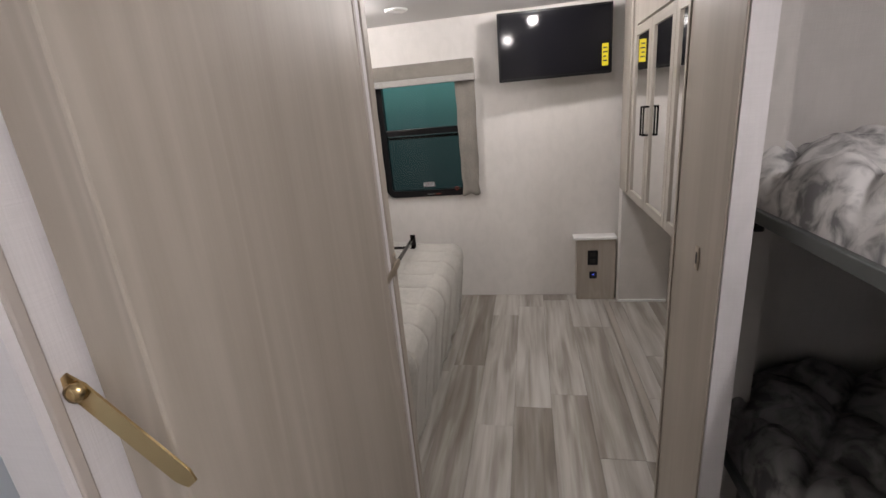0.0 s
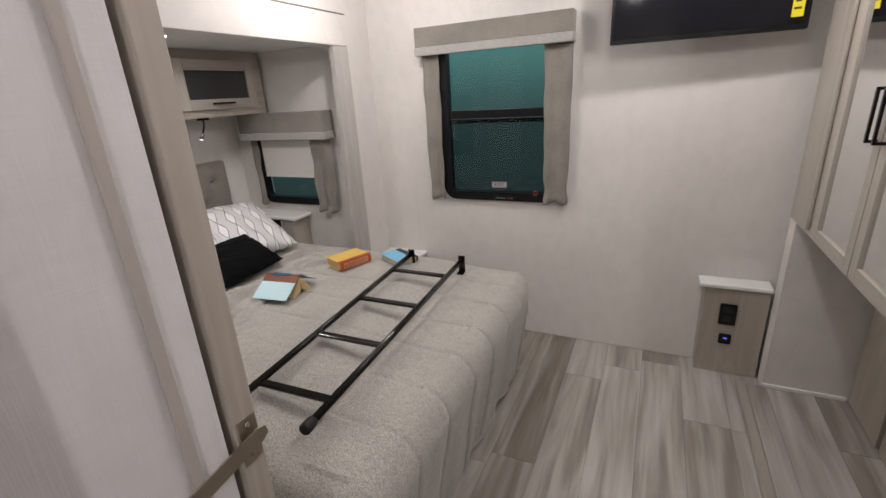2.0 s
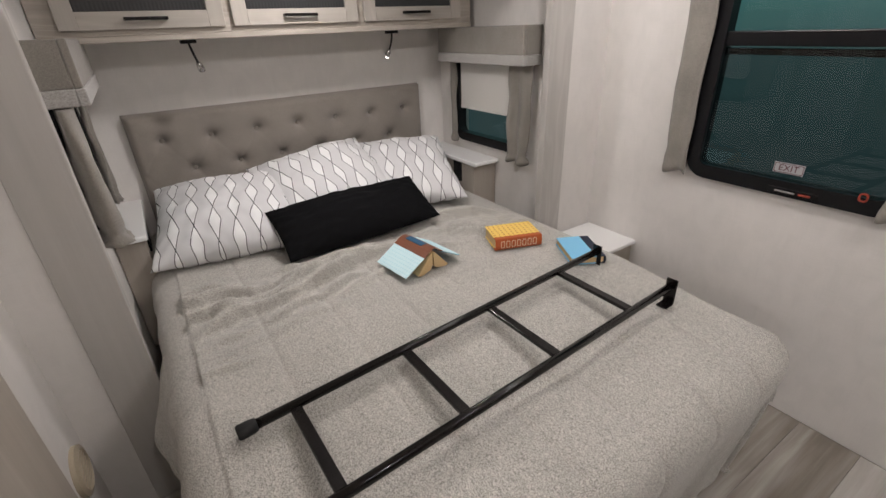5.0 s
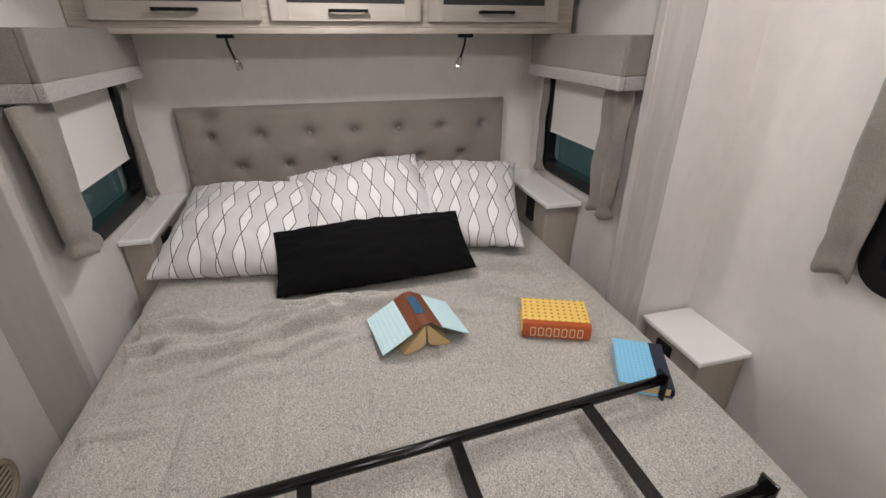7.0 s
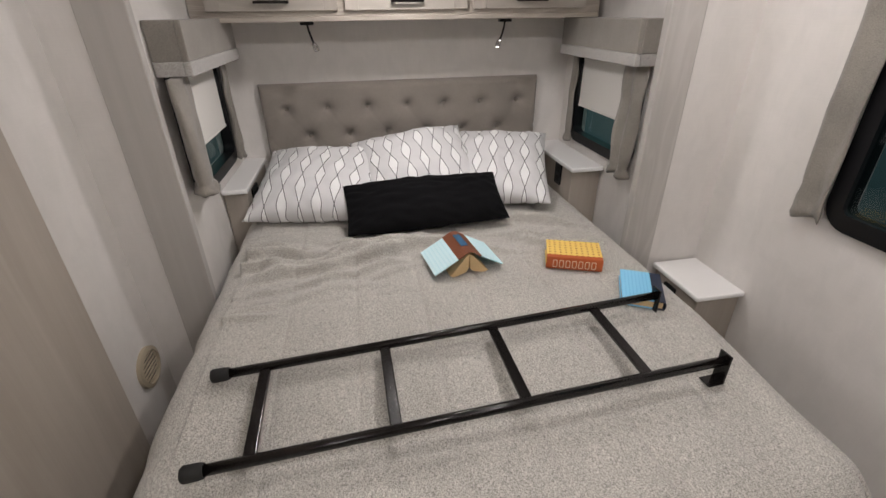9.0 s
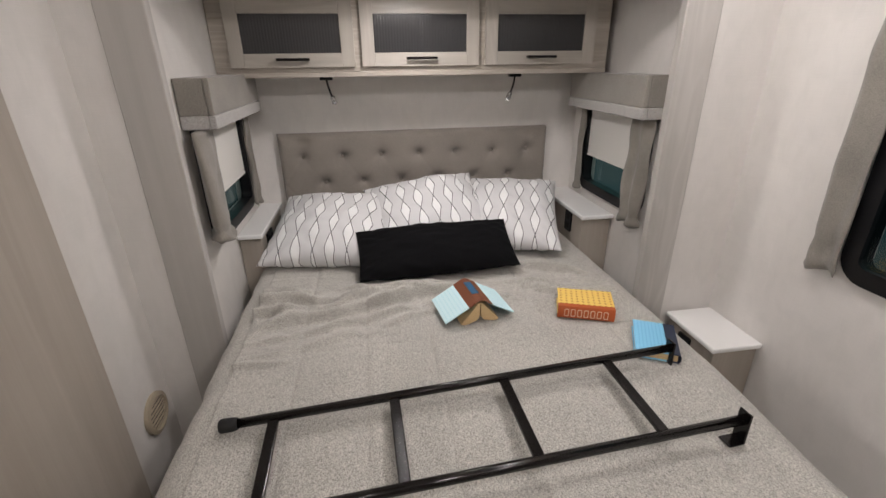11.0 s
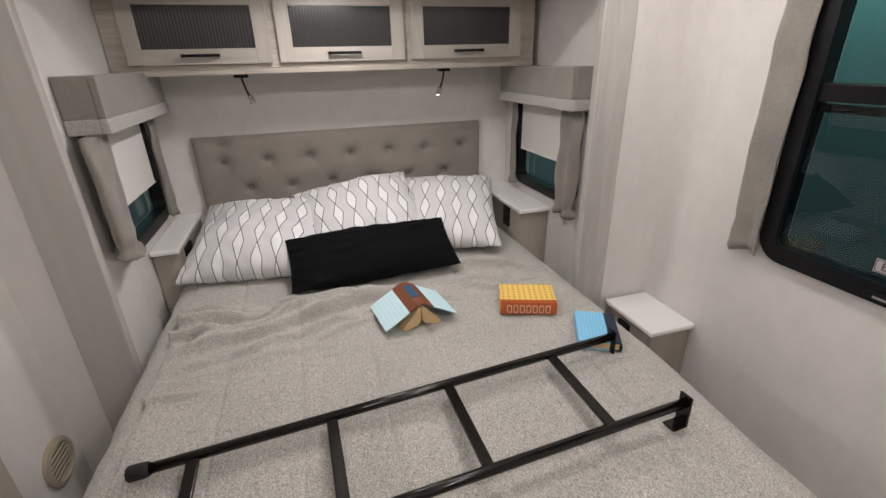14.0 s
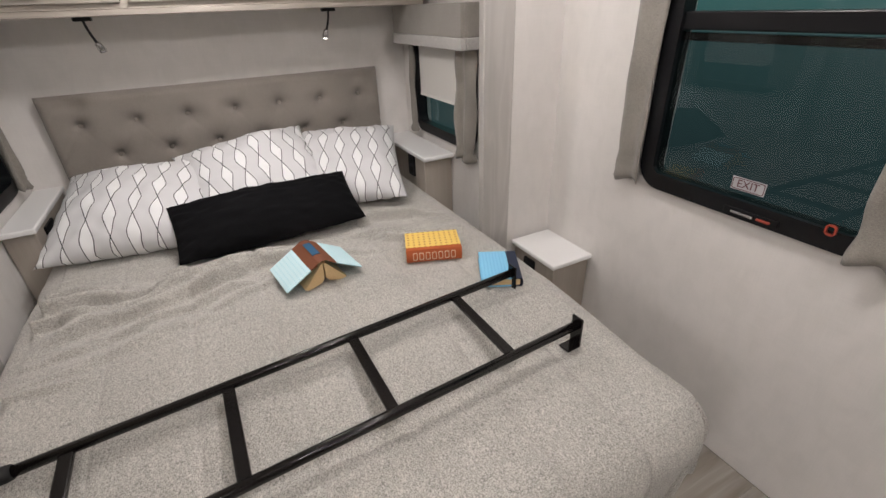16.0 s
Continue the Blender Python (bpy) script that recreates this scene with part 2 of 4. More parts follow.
def tinted(name, colour):
    """Thin tinted window glass: clear through, mirror-like at its surface."""
    m = mat(name, colour, 0.0)
    n, l, b = nodes(m)
    clear, gloss = n.new("ShaderNodeBsdfTransparent"), n.new("ShaderNodeBsdfGlossy")
    clear.inputs["Color"].default_value = (*colour, 1)
    gloss.inputs["Roughness"].default_value = 0.01
    edge = n.new("ShaderNodeLayerWeight")
    shine = calc(m, "MULTIPLY_ADD", calc(m, "POWER", edge.outputs["Facing"], 4.0), 0.6, 0.028)
    both = n.new("ShaderNodeMixShader")
    l.new(shine, both.inputs["Fac"])
    l.new(clear.outputs[0], both.inputs[1])
    l.new(gloss.outputs[0], both.inputs[2])
    l.new(both.outputs[0], n["Material Output"].inputs["Surface"])
    n.remove(b)
    return m


GLASS = tinted("tinted_glass", (0.87, 0.92, 0.92))
GLASS_LOW = tinted("darker_tinted_glass", (0.66, 0.69, 0.70))
SMOKE = mat("smoked_reeded_glass", (0.035, 0.035, 0.037), 0.16)
MIRROR = mat("mirror", (0.86, 0.86, 0.86), 0.02, 1.0)


def glow(name, colour, strength):
    m = mat(name, colour, 0.6)
    b = nodes(m)[2]
    b.inputs["Emission Color"].default_value = (*colour, 1)
    b.inputs["Emission Strength"].default_value = strength
    return m


LENS = glow("lit_lamp_lens", (1.0, 0.95, 0.88), 9.0)
BLUE_LED = glow("blue_indicator", (0.08, 0.12, 1.0), 2.0)


# ---- mesh helpers ----
def add_box(bm, x0, x1, y0, y1, z0, z1):
    v = [bm.verts.new((x, y, z)) for z in (z0, z1) for y in (y0, y1) for x in (x0, x1)]
    for f in ((0, 2, 3, 1), (4, 5, 7, 6), (0, 1, 5, 4), (2, 6, 7, 3), (0, 4, 6, 2), (1, 3, 7, 5)):
        bm.faces.new([v[i] for i in f])
    return v


def boxes(*specs, bevel=0.0, segments=2):
    bm = bmesh.new()
    for s in specs:
        add_box(bm, *s)
    if bevel:
        bmesh.ops.bevel(bm, geom=bm.edges[:], offset=bevel, segments=segments, affect="EDGES", profile=0.5)
    return bm


def tube(points, radius, sides=12, cap=True):
    """A round bar through the points."""
    bm = bmesh.new()
    pts = [Vector(p) for p in points]
    rings = []
    up = None
    for i, p in enumerate(pts):
        d = (pts[min(i + 1, len(pts) - 1)] - pts[max(i - 1, 0)]).normalized()
        if up is None:
            up = Vector((0, 0, 1)) if abs(d.z) < 0.9 else Vector((1, 0, 0))
        a = d.cross(up).normalized()
        b = a.cross(d).normalized()
        up = b
        r = radius[i] if isinstance(radius, (list, tuple)) else radius
        rings.append([bm.verts.new(p + (a * math.cos(k * math.tau / sides) + b * math.sin(k * math.tau / sides)) * r) for k in range(sides)])
    for r0, r1 in zip(rings, rings[1:]):
        for k in range(sides):
            bm.faces.new((r0[k], r0[(k + 1) % sides], r1[(k + 1) % sides], r1[k]))
    if cap:
        bm.faces.new(rings[0][::-1])
        bm.faces.new(rings[-1])
    for f in bm.faces:
        f.smooth = len(f.verts) == 4
    return bm


def rounded_plate(w, h, t, r, steps=6):
    """A plate in the xz plane, centred, with round corners; thickness along y."""
    bm = bmesh.new()
    outline = []
    for cx, cz, a0 in ((w / 2 - r, h / 2 - r, 0), (-w / 2 + r, h / 2 - r, 90), (-w / 2 + r, -h / 2 + r, 180), (w / 2 - r, -h / 2 + r, 270)):
        for k in range(steps + 1):
            a = radians(a0 + 90 * k / steps)
            outline.append((cx + r * math.cos(a), cz + r * math.sin(a)))
    front = [bm.verts.new((x, -t / 2, z)) for x, z in outline]
    back = [bm.verts.new((x, t / 2, z)) for x, z in outline]
    bm.faces.new(front)
    bm.faces.new(back[::-1])
    for i in range(len(outline)):
        j = (i + 1) % len(outline)
        bm.faces.new((front[i], back[i], back[j], front[j]))
    bmesh.ops.recalc_face_normals(bm, faces=bm.faces[:])
    return bm


def rounded_ring(w, h, rim, t, r, steps=6):
    """A flat frame with round corners in the xz plane, centred."""
    bm = bmesh.new()

    def loop(inset, y):
        rr = max(r - inset, 0.004)
        out = []
        for cx, cz, a0 in ((1, 1, 0), (-1, 1, 90), (-1, -1, 180), (1, -1, 270)):
            for k in range(steps + 1):
                a = radians(a0 + 90 * k / steps)
                out.append(bm.verts.new((cx * (w / 2 - inset - rr) + rr * math.cos(a), y, cz * (h / 2 - inset - rr) + rr * math.sin(a))))
        return out

    loops = [loop(0, -t / 2), loop(rim, -t / 2), loop(rim, t / 2), loop(0, t / 2)]
    n = len(loops[0])
    for a, b in zip(loops, loops[1:] + loops[:1]):
        for i in range(n):
            j = (i + 1) % n
            bm.faces.new((a[i], b[i], b[j], a[j]))
    bmesh.ops.recalc_face_normals(bm, faces=bm.faces[:])
    return bm


def grid_mesh(nu, nv, fn, smooth=True):
    bm = bmesh.new()
    vs = [[bm.verts.new(fn(i / nu, j / nv)) for j in range(nv + 1)] for i in range(nu + 1)]
    for i in range(nu):
        for j in range(nv):
            f = bm.faces.new((vs[i][j], vs[i + 1][j], vs[i + 1][j + 1], vs[i][j + 1]))
            f.smooth = smooth
    return bm


def moved(bm, m):
    bmesh.ops.transform(bm, matrix=m, verts=bm.verts[:])
    return bm


def joined(*bms):
    out = bmesh.new()
    for b in bms:
        me = bpy.data.meshes.new("join")
        b.to_mesh(me)
        b.free()
        out.from_mesh(me)
        bpy.data.meshes.remove(me)
    return out


def mesh_of(name, bm, material):
    me = bpy.data.meshes.new(name)
    bm.to_mesh(me)
    bm.free()
    if material:
        me.materials.append(material)
    return me


def part(name, bm, material, parent, label=""):
    ob = new(name, mesh_of(name, bm, material))
    ob.parent = parent
    if label:
        tagged(ob, label)
    return ob


def thing(name, label, category, at=(0, 0, 0), group="", kind=""):
    ob = new(name)
    ob.empty_display_size = 0.1
    ob.matrix_world = pose(*at)
    return tagged(ob, label, category, group, kind)


def structure(name, bm, material, label=""):
    ob = new(name, mesh_of(name, bm, material))
    return tagged(ob, label, "", "", "structure")


# ---- measures of the place ----
WALL_Y = 7.0          # window wall
CEIL = 2.12
CLOSET_X = 0.73
WING_X = -1.50        # wall with the slide-out opening
SLIDE_Y0, SLIDE_Y1 = 4.955, 6.745
SLIDE_BACK = -2.48
SLIDE_CEIL = 1.79
PART_Y0, PART_Y1 = 4.51, 4.75   # partition between hall and bedroom
WIN = (-1.030, -0.345, 0.862, 1.78)

# ---- structure ----
floor = structure("floor", boxes((-2.7, 1.75, 2.2, 7.15, -0.12, -0.004)), SEAM, "greige vinyl plank floor")
structure("ceiling", boxes((WING_X - 0.12, 1.75, 2.2, 7.15, CEIL, CEIL + 0.08)), CEILING, "pale matt board ceiling")
structure("ceiling_slide", boxes((SLIDE_BACK - 0.1, WING_X - 0.12, SLIDE_Y0 - 0.1, SLIDE_Y1 + 0.1, SLIDE_CEIL, SLIDE_CEIL + 0.08)), CEILING, "pale lowered ceiling over the bed")

x0, x1, z0, z1 = WIN[0] + 0.03, WIN[1] - 0.03, WIN[2] + 0.03, WIN[3] - 0.03
structure("wall_window", boxes((WING_X - 0.12, x0, WALL_Y, WALL_Y + 0.06, 0, CEIL), (x1, 1.75, WALL_Y, WALL_Y + 0.06, 0, CEIL),
                               (x0, x1, WALL_Y, WALL_Y + 0.06, 0, z0), (x0, x1, WALL_Y, WALL_Y + 0.06, z1, CEIL)), PAPER, "pale grey linen wallpapered wall")
structure("wall_wing_far", boxes((WING_X - 0.12, WING_X, SLIDE_Y1 + 0.02, WALL_Y, 0, CEIL)), PAPER, "narrow wallpapered wall beside the bed recess")
structure("wall_wing_near", boxes((WING_X - 0.12, WING_X, PART_Y1, SLIDE_Y0 - 0.02, 0, CEIL)), PAPER, "narrow wallpapered wall beside the bed recess")
structure("wall_header", boxes((WING_X - 0.12, WING_X, SLIDE_Y0 - 0.02, SLIDE_Y1 + 0.02, 1.93, CEIL)), PAPER, "wallpapered wall above the bed recess")
structure("trim_header", boxes((WING_X - 0.12, WING_X + 0.012, SLIDE_Y0 - 0.02, SLIDE_Y1 + 0.02, 1.77, 1.93), bevel=0.004), PAPER, "wallpapered header board over the bed recess")
# solid dark strip that paints in the shadow gap over the header
structure("trim_header_shade", boxes((WING_X, WING_X + 0.0125, SLIDE_Y0 - 0.02, SLIDE_Y1 + 0.02, 1.931, 1.936)), SEAM, "dark strip standing for the shadow gap above the header board")
structure("wall_head", boxes((SLIDE_BACK - 0.06, SLIDE_BACK, SLIDE_Y0 - 0.06, SLIDE_Y1 + 0.06, 0, SLIDE_CEIL)), PAPER, "pale grey wallpapered wall behind the headboard")


def slide_side(name, y0, y1):
    a, b, c, d = -2.275, -1.745, 0.868, 1.32
    structure(name, boxes((SLIDE_BACK, a, y0, y1, 0, SLIDE_CEIL), (b, WING_X - 0.03, y0, y1, 0, SLIDE_CEIL),
                          (a, b, y0, y1, 0, c), (a, b, y0, y1, d, SLIDE_CEIL)), PAPER, "wallpapered side wall of the bed recess")


slide_side("wall_slide_far", SLIDE_Y1, SLIDE_Y1 + 0.05)
slide_side("wall_slide_near", SLIDE_Y0 - 0.05, SLIDE_Y0)

# vertical trims of the recess
structure("trim_far", boxes((WING_X - 0.028, WING_X + 0.008, 6.636, 6.768, 0, 1.769), bevel=0.004), WOOD_GREY, "greige oak trim board at the recess")
structure("trim_near", boxes((WING_X - 0.028, WING_X + 0.008, 4.858, 4.993, 0, 1.769), bevel=0.004), WOOD_GREY, "greige oak trim board at the recess")

# partition, with the hall wall in line with the camera's side
structure("wall_partition", boxes((WING_X - 0.12, -0.366, 4.55, PART_Y1, 0, CEIL)), PAPER, "wallpapered partition between hall and bedroom")
structure("wall_jamb", boxes((-0.366, -0.307, 3.800, 4.752, 0, CEIL)), PAPER_COOL, "cool grey linen covered hall wall beside the doorway")
structure("trim_jamb", boxes((-0.307, -0.301, 4.700, 4.714, 0, CEIL), bevel=0.002), TAUPE_TRIM, "slim taupe moulding on the hall wall")
# out of view; brought down to 1.88 to block the hall fill's reflection
structure("wall_over_door", boxes((-0.30, 0.535, 4.632, PART_Y1, 1.88, CEIL)), PAPER, "unseen wallpapered header above the doorway, lowered to block the hall light")
structure("trim_hall", boxes((-0.307, -0.301, 3.808, 3.820, 0, CEIL), bevel=0.002), TAUPE_TRIM, "slim taupe moulding on the hall wall")
structure("wall_bath", boxes((-0.95, -0.90, 2.2, 4.55, 0, 1.005), (-0.95, -0.90, 2.2, 4.55, 1.009, CEIL)), BATH_PANEL, "pale blue-white washroom wall panels")
structure("wall_back", boxes((-0.95, 1.75, 2.15, 2.2, 0, CEIL)), PAPER, "plain wall at the hall's end")
structure("wall_bunk_side", boxes((1.70, 1.75, 2.2, 7.0, 0, CEIL)), BUNK_WALL, "wallpapered outer wall by the bunks")
structure("wall_bunk_end", boxes((0.76, 1.70, 5.12, 5.17, 0, CEIL)), BUNK_WALL, "grey wallpapered wall at the bunks' end")
structure("wall_post", boxes((0.540, 0.592, 4.622, 4.630, 0, CEIL)), PAPER_COOL, "linen covered end of the doorway post")
# hidden wall added to stop room light leaking through the niche
structure("wall_bunk_blocker", boxes((0.757, 0.775, 4.92, 5.12, 0, CEIL)), BUNK_WALL, "unseen short wall between bunks and wardrobe, added to block light")
structure("wall_post_return", boxes((0.592, 0.757, 4.875, 4.920, 0, CEIL)), BUNK_WALL, "wall between the doorway post and the wardrobe")
structure("trim_post", boxes((0.538, 0.592, 4.630, 4.985, 0, CEIL), bevel=0.003), WOOD, "greige oak doorway post")
structure("trim_post_edge", boxes((0.533, 0.538, 4.626, 4.660, 0, CEIL), (0.533, 0.538, 4.968, 4.985, 0, CEIL), bevel=0.002), WOOD, "oak beads on the doorway post")


# ---- bed ----
BED_Y0, BED_Y1, BED_TOP, BED_FOOT = 5.03, 6.60, 0.634, -0.365
bed = thing("bed", "queen bed on a greige oak platform under a quilt", "bed", (-1.4, 5.8, 0))
bed_at = Matrix.Translation((1.4, -5.8, 0))
part("platform", moved(boxes((-2.46, -0.60, 5.11, 6.54, 0.0, 0.30), bevel=0.006), bed_at), WOOD_H, bed)
part("mattress", moved(boxes((-2.46, -0.58, 5.08, 6.55, 0.30, 0.565), bevel=0.05, segments=4), bed_at), mat("white_ticking", (0.7, 0.7, 0.68), 0.9), bed)


def quilt_point(core, edge_r, drop, top, folds, sx, sy):
    """Lays a flat sheet point (sx, sy) over a block: flat on top, round at the edge, hanging with folds."""
    cx0, cx1, cy0, cy1 = core
    px, py = min(max(sx, cx0), cx1), min(max(sy, cy0), cy1)
    ex, ey = sx - px, sy - py
    d = math.hypot(ex, ey)
    lim = max(abs(ex), abs(ey))
    z = top
    out = 0.0
    if d > 1e-6:
        ux, uy = ex / d, ey / d
        use = min(lim * (1 + 0.12 * (d / lim - 1)), drop)
        quarter = edge_r * math.pi / 2
        if use < quarter:
            out, z = edge_r * math.sin(use / edge_r), top - edge_r * (1 - math.cos(use / edge_r))
        else:
            inward = 0.16 if abs(ex) > abs(ey) else 0.0
            out, z = edge_r - inward * (use - quarter), top - edge_r - (use - quarter)
        hang = min(1.0, max(0.0, (top - z) / 0.45))
        along = sy if abs(ex) > abs(ey) else sx
        out += folds * hang * (math.sin(along * 19) * 0.6 + math.sin(along * 37 + 1.3) * 0.4)
        px, py = px + ux * out, py + uy * out
    return px, py, z


def quilting(s, size):
    """Depth of a stitched line in a quilt of that spacing."""
    f = abs((s / size) % 1.0 - 0.5) * 2
    return -0.004 * math.exp(-((1 - f) * size / 0.028) ** 2) - 0.006 * math.exp(-((1 - f) * size / 0.006) ** 2)


# creases pushed up below the pillows: two ends, height, width
CREASES = ((-1.39, 5.22, -1.55, 5.84, 0.050, 0.034), (-1.46, 5.26, -1.545, 5.72, 0.030, 0.022), (-1.345, 5.32, -1.42, 5.68, 0.028, 0.022),
           (-1.60, 5.04, -1.53, 5.46, 0.036, 0.030), (-1.67, 5.04, -1.63, 5.30, 0.026, 0.022), (-1.47, 5.04, -1.45, 5.24, 0.026, 0.020),
           (-1.635, 5.44, -1.585, 5.82, 0.026, 0.024), (-1.71, 6.18, -1.60, 6.48, 0.034, 0.026), (-1.60, 6.06, -1.51, 6.34, 0.022, 0.022),
           (-1.30, 5.06, -1.33, 5.30, 0.016, 0.018), (-1.22, 5.10, -1.31, 5.52, 0.014, 0.030), (-1.50, 5.86, -1.45, 6.12, 0.020, 0.026),
           (-1.56, 6.16, -1.40, 6.30, 0.024, 0.022), (-1.36, 5.60, -1.41, 5.80, 0.018, 0.018), (-1.18, 5.05, -1.20, 5.26, 0.014, 0.016))


def bed_quilt(u, v):
    sx = -2.44 + u * (2.44 + BED_FOOT - 0.10 + 0.64)
    sy = (BED_Y0 + 0.09 - 0.33) + v * (BED_Y1 - BED_Y0 - 0.18 + 0.33 + 0.30)
    px, py, z = quilt_point((-2.46, BED_FOOT - 0.10, BED_Y0 + 0.09, BED_Y1 - 0.09), 0.10, 0.62, BED_TOP, 0.014, sx, sy)
    onto = 1.0 if abs(z - BED_TOP) < 1e-4 else 0.0
    across, along = quilting(sx + 0.10, 0.285), quilting(sy - 0.06, 0.21)
    foot = abs(sx - px) > abs(sy - py)
    q = min(0.40 * across, 0.80 * along) if onto or not foot else min(0.35 * across, 2.3 * along)
    n = noise.noise(Vector((sx * 5.0, sy * 5.0, 0.3))) * 0.007 + noise.noise(Vector((sx * 14, sy * 9, 2.0))) * 0.003
    # rucks below the pillows
    ruck = 0.0
    for x0, y0, x1, y1, high, wide in CREASES:
        dx, dy = x1 - x0, y1 - y0
        long = math.hypot(dx, dy)
        f = ((sx - x0) * dx + (sy - y0) * dy) / long ** 2
        if -0.15 < f < 1.15:
            off = ((sx - x0) * dy - (sy - y0) * dx) / long + 0.030 * noise.noise(Vector((sx * 6, sy * 9, high * 900)))
            taper = math.sin(math.pi * min(1.0, max(0.0, (f + 0.15) / 1.3))) ** 0.7
            ruck += 1.55 * high * taper * math.exp(-(off / (wide * (0.36 if off > 0 else 1.6))) ** 2) * (0.8 + 0.6 * noise.noise(Vector((sx * 5, sy * 7, 8.0))))
    # fine crinkles among them
    near_head = math.exp(-((sx + 1.52) / 0.17) ** 2)
    fold = 1 - abs(noise.noise(Vector((sx * 17 + 2.5 * noise.noise(Vector((sx * 4, sy * 4, 6.0))), sy * 5.5, 1.7)))) * 2.4
    ruck += 0.011 * near_head * max(0.0, fold) ** 2 * (0.5 + max(0.0, noise.noise(Vector((sx * 3.1, sy * 3.1, 9.0))) + 0.3))
    side = math.exp(-((sy - 5.12) / 0.10) ** 2)
    ruck += side * 0.010 * max(0.0, 1 - abs(noise.noise(Vector((sx * 7.0, sy * 2.0, 3.0)))) * 2.6)
    # the mattress edge gives way towards the foot
    give = min(1.0, max(0.0, (sx + 1.00) / 0.45))
    z -= 0.030 * give * give * (3 - 2 * give)
    # the side hangs looser below the pillows
    loose = math.exp(-((sx + 1.40) / 0.20) ** 2) * min(1.0, max(0.0, (sx + 1.485) / 0.05)) * min(1.0, max(0.0, (BED_TOP - z - 0.05) / 0.2)) if sy < BED_Y0 + 0.09 else 0.0
    py -= 0.075 * loose
    if onto:
        z += q + n + ruck
    else:
        if abs(sx - px) > abs(sy - py):
            px += q * 0.7 + n
        else:
            py -= q * 0.7 + n
        z += n * 0.5
    z = max(z, 0.02)
    return px, py, z


quilt = thing("quilt", "heather grey stitched quilt draped over the bed", "quilt")
cover = part("cover", grid_mesh(460, 380, bed_quilt), HEATHER, quilt)
solid = cover.modifiers.new("thickness", "SOLIDIFY")
solid.thickness, solid.offset = 0.012, -1
for fixed in (0, 1):
    line = [Vector(bed_quilt(1.0, 0.02 + 0.96 * k / 90) if fixed else bed_quilt(0.30 + 0.70 * k / 90, 0.0)) for k in range(91)]
    part("hem", tube(line, 0.007, 6), HEATHER, quilt, "stitched hem")


def tufted(u, v):
    """Front of the headboard with two staggered rows of buttons and more hidden below."""
    w, h = 1.475, 0.60
    y, z = -w / 2 + u * w, v * h
    depth = 0.052
    edge = min(y + w / 2, w / 2 - y, h - z)
    depth *= math.sqrt(max(0.0, 1 - max(0.0, 1 - edge / 0.03) ** 2)) if edge < 0.03 else 1.0
    for row in range(4):
        zz = h - 0.125 - row * 0.140
        for k in range(8):
            yy = -0.613 + k * 0.206 + (0.103 if row % 2 else 0.0)
            if abs(yy) > 0.70:
                continue
            r2 = ((y - yy) / 0.042) ** 2 + ((z - zz) / 0.034) ** 2
            depth -= 0.024 * math.exp(-r2 * 0.8) + 0.026 * math.exp(-r2 * 6)
    # pulled cloth between the buttons
    for row in range(3):
        z_row, shift = h - 0.125 - row * 0.140, (0.103 if row % 2 else 0.0)
        f = (h - 0.125 - z) / 0.140 - row
        if 0.0 <= f <= 1.0:
            for lean in (-1, 1):
                off = ((y + 0.613 - shift - lean * 0.103 * f) / 0.206 + 0.5) % 1.0 - 0.5
                depth -= 0.0055 * math.exp(-(off * 0.206 / 0.0075) ** 2) * (1 - 0.75 * math.sin(math.pi * f))
    # rubbed and dented upper corners
    for corner in (-0.62, 0.62):
        depth -= 0.016 * math.exp(-((y - corner) / 0.05) ** 2 - ((z - 0.565) / 0.028) ** 2)
    depth += 0.004 * noise.noise(Vector((y * 5, z * 5, 1))) + 0.0018 * noise.noise(Vector((y * 15, z * 15, 4)))
    return depth, y, z


headboard = thing("headboard", "taupe button-tufted upholstered headboard against the wall", "headboard", (SLIDE_BACK, 5.833, 0.555))
part("cushion", grid_mesh(190, 80, tufted), TAUPE_CLOTH, headboard)
part("backing", boxes((0.001, 0.012, -0.735, 0.735, 0.0, 0.595)), TAUPE_CLOTH, headboard)
for row in range(2):
    for k in range(8):
        yy, zz = -0.613 + k * 0.206 + (0.103 if row else 0.0), 0.60 - 0.125 - row * 0.140
        if abs(yy) < 0.70:
            b = bmesh.new()
            bmesh.ops.create_uvsphere(b, u_segments=10, v_segments=6, radius=0.011, matrix=Matrix.Translation((0.012, yy, zz)) @ Matrix.Diagonal((0.5, 1, 1, 1)))
            part("button", b, TAUPE_CLOTH, headboard)


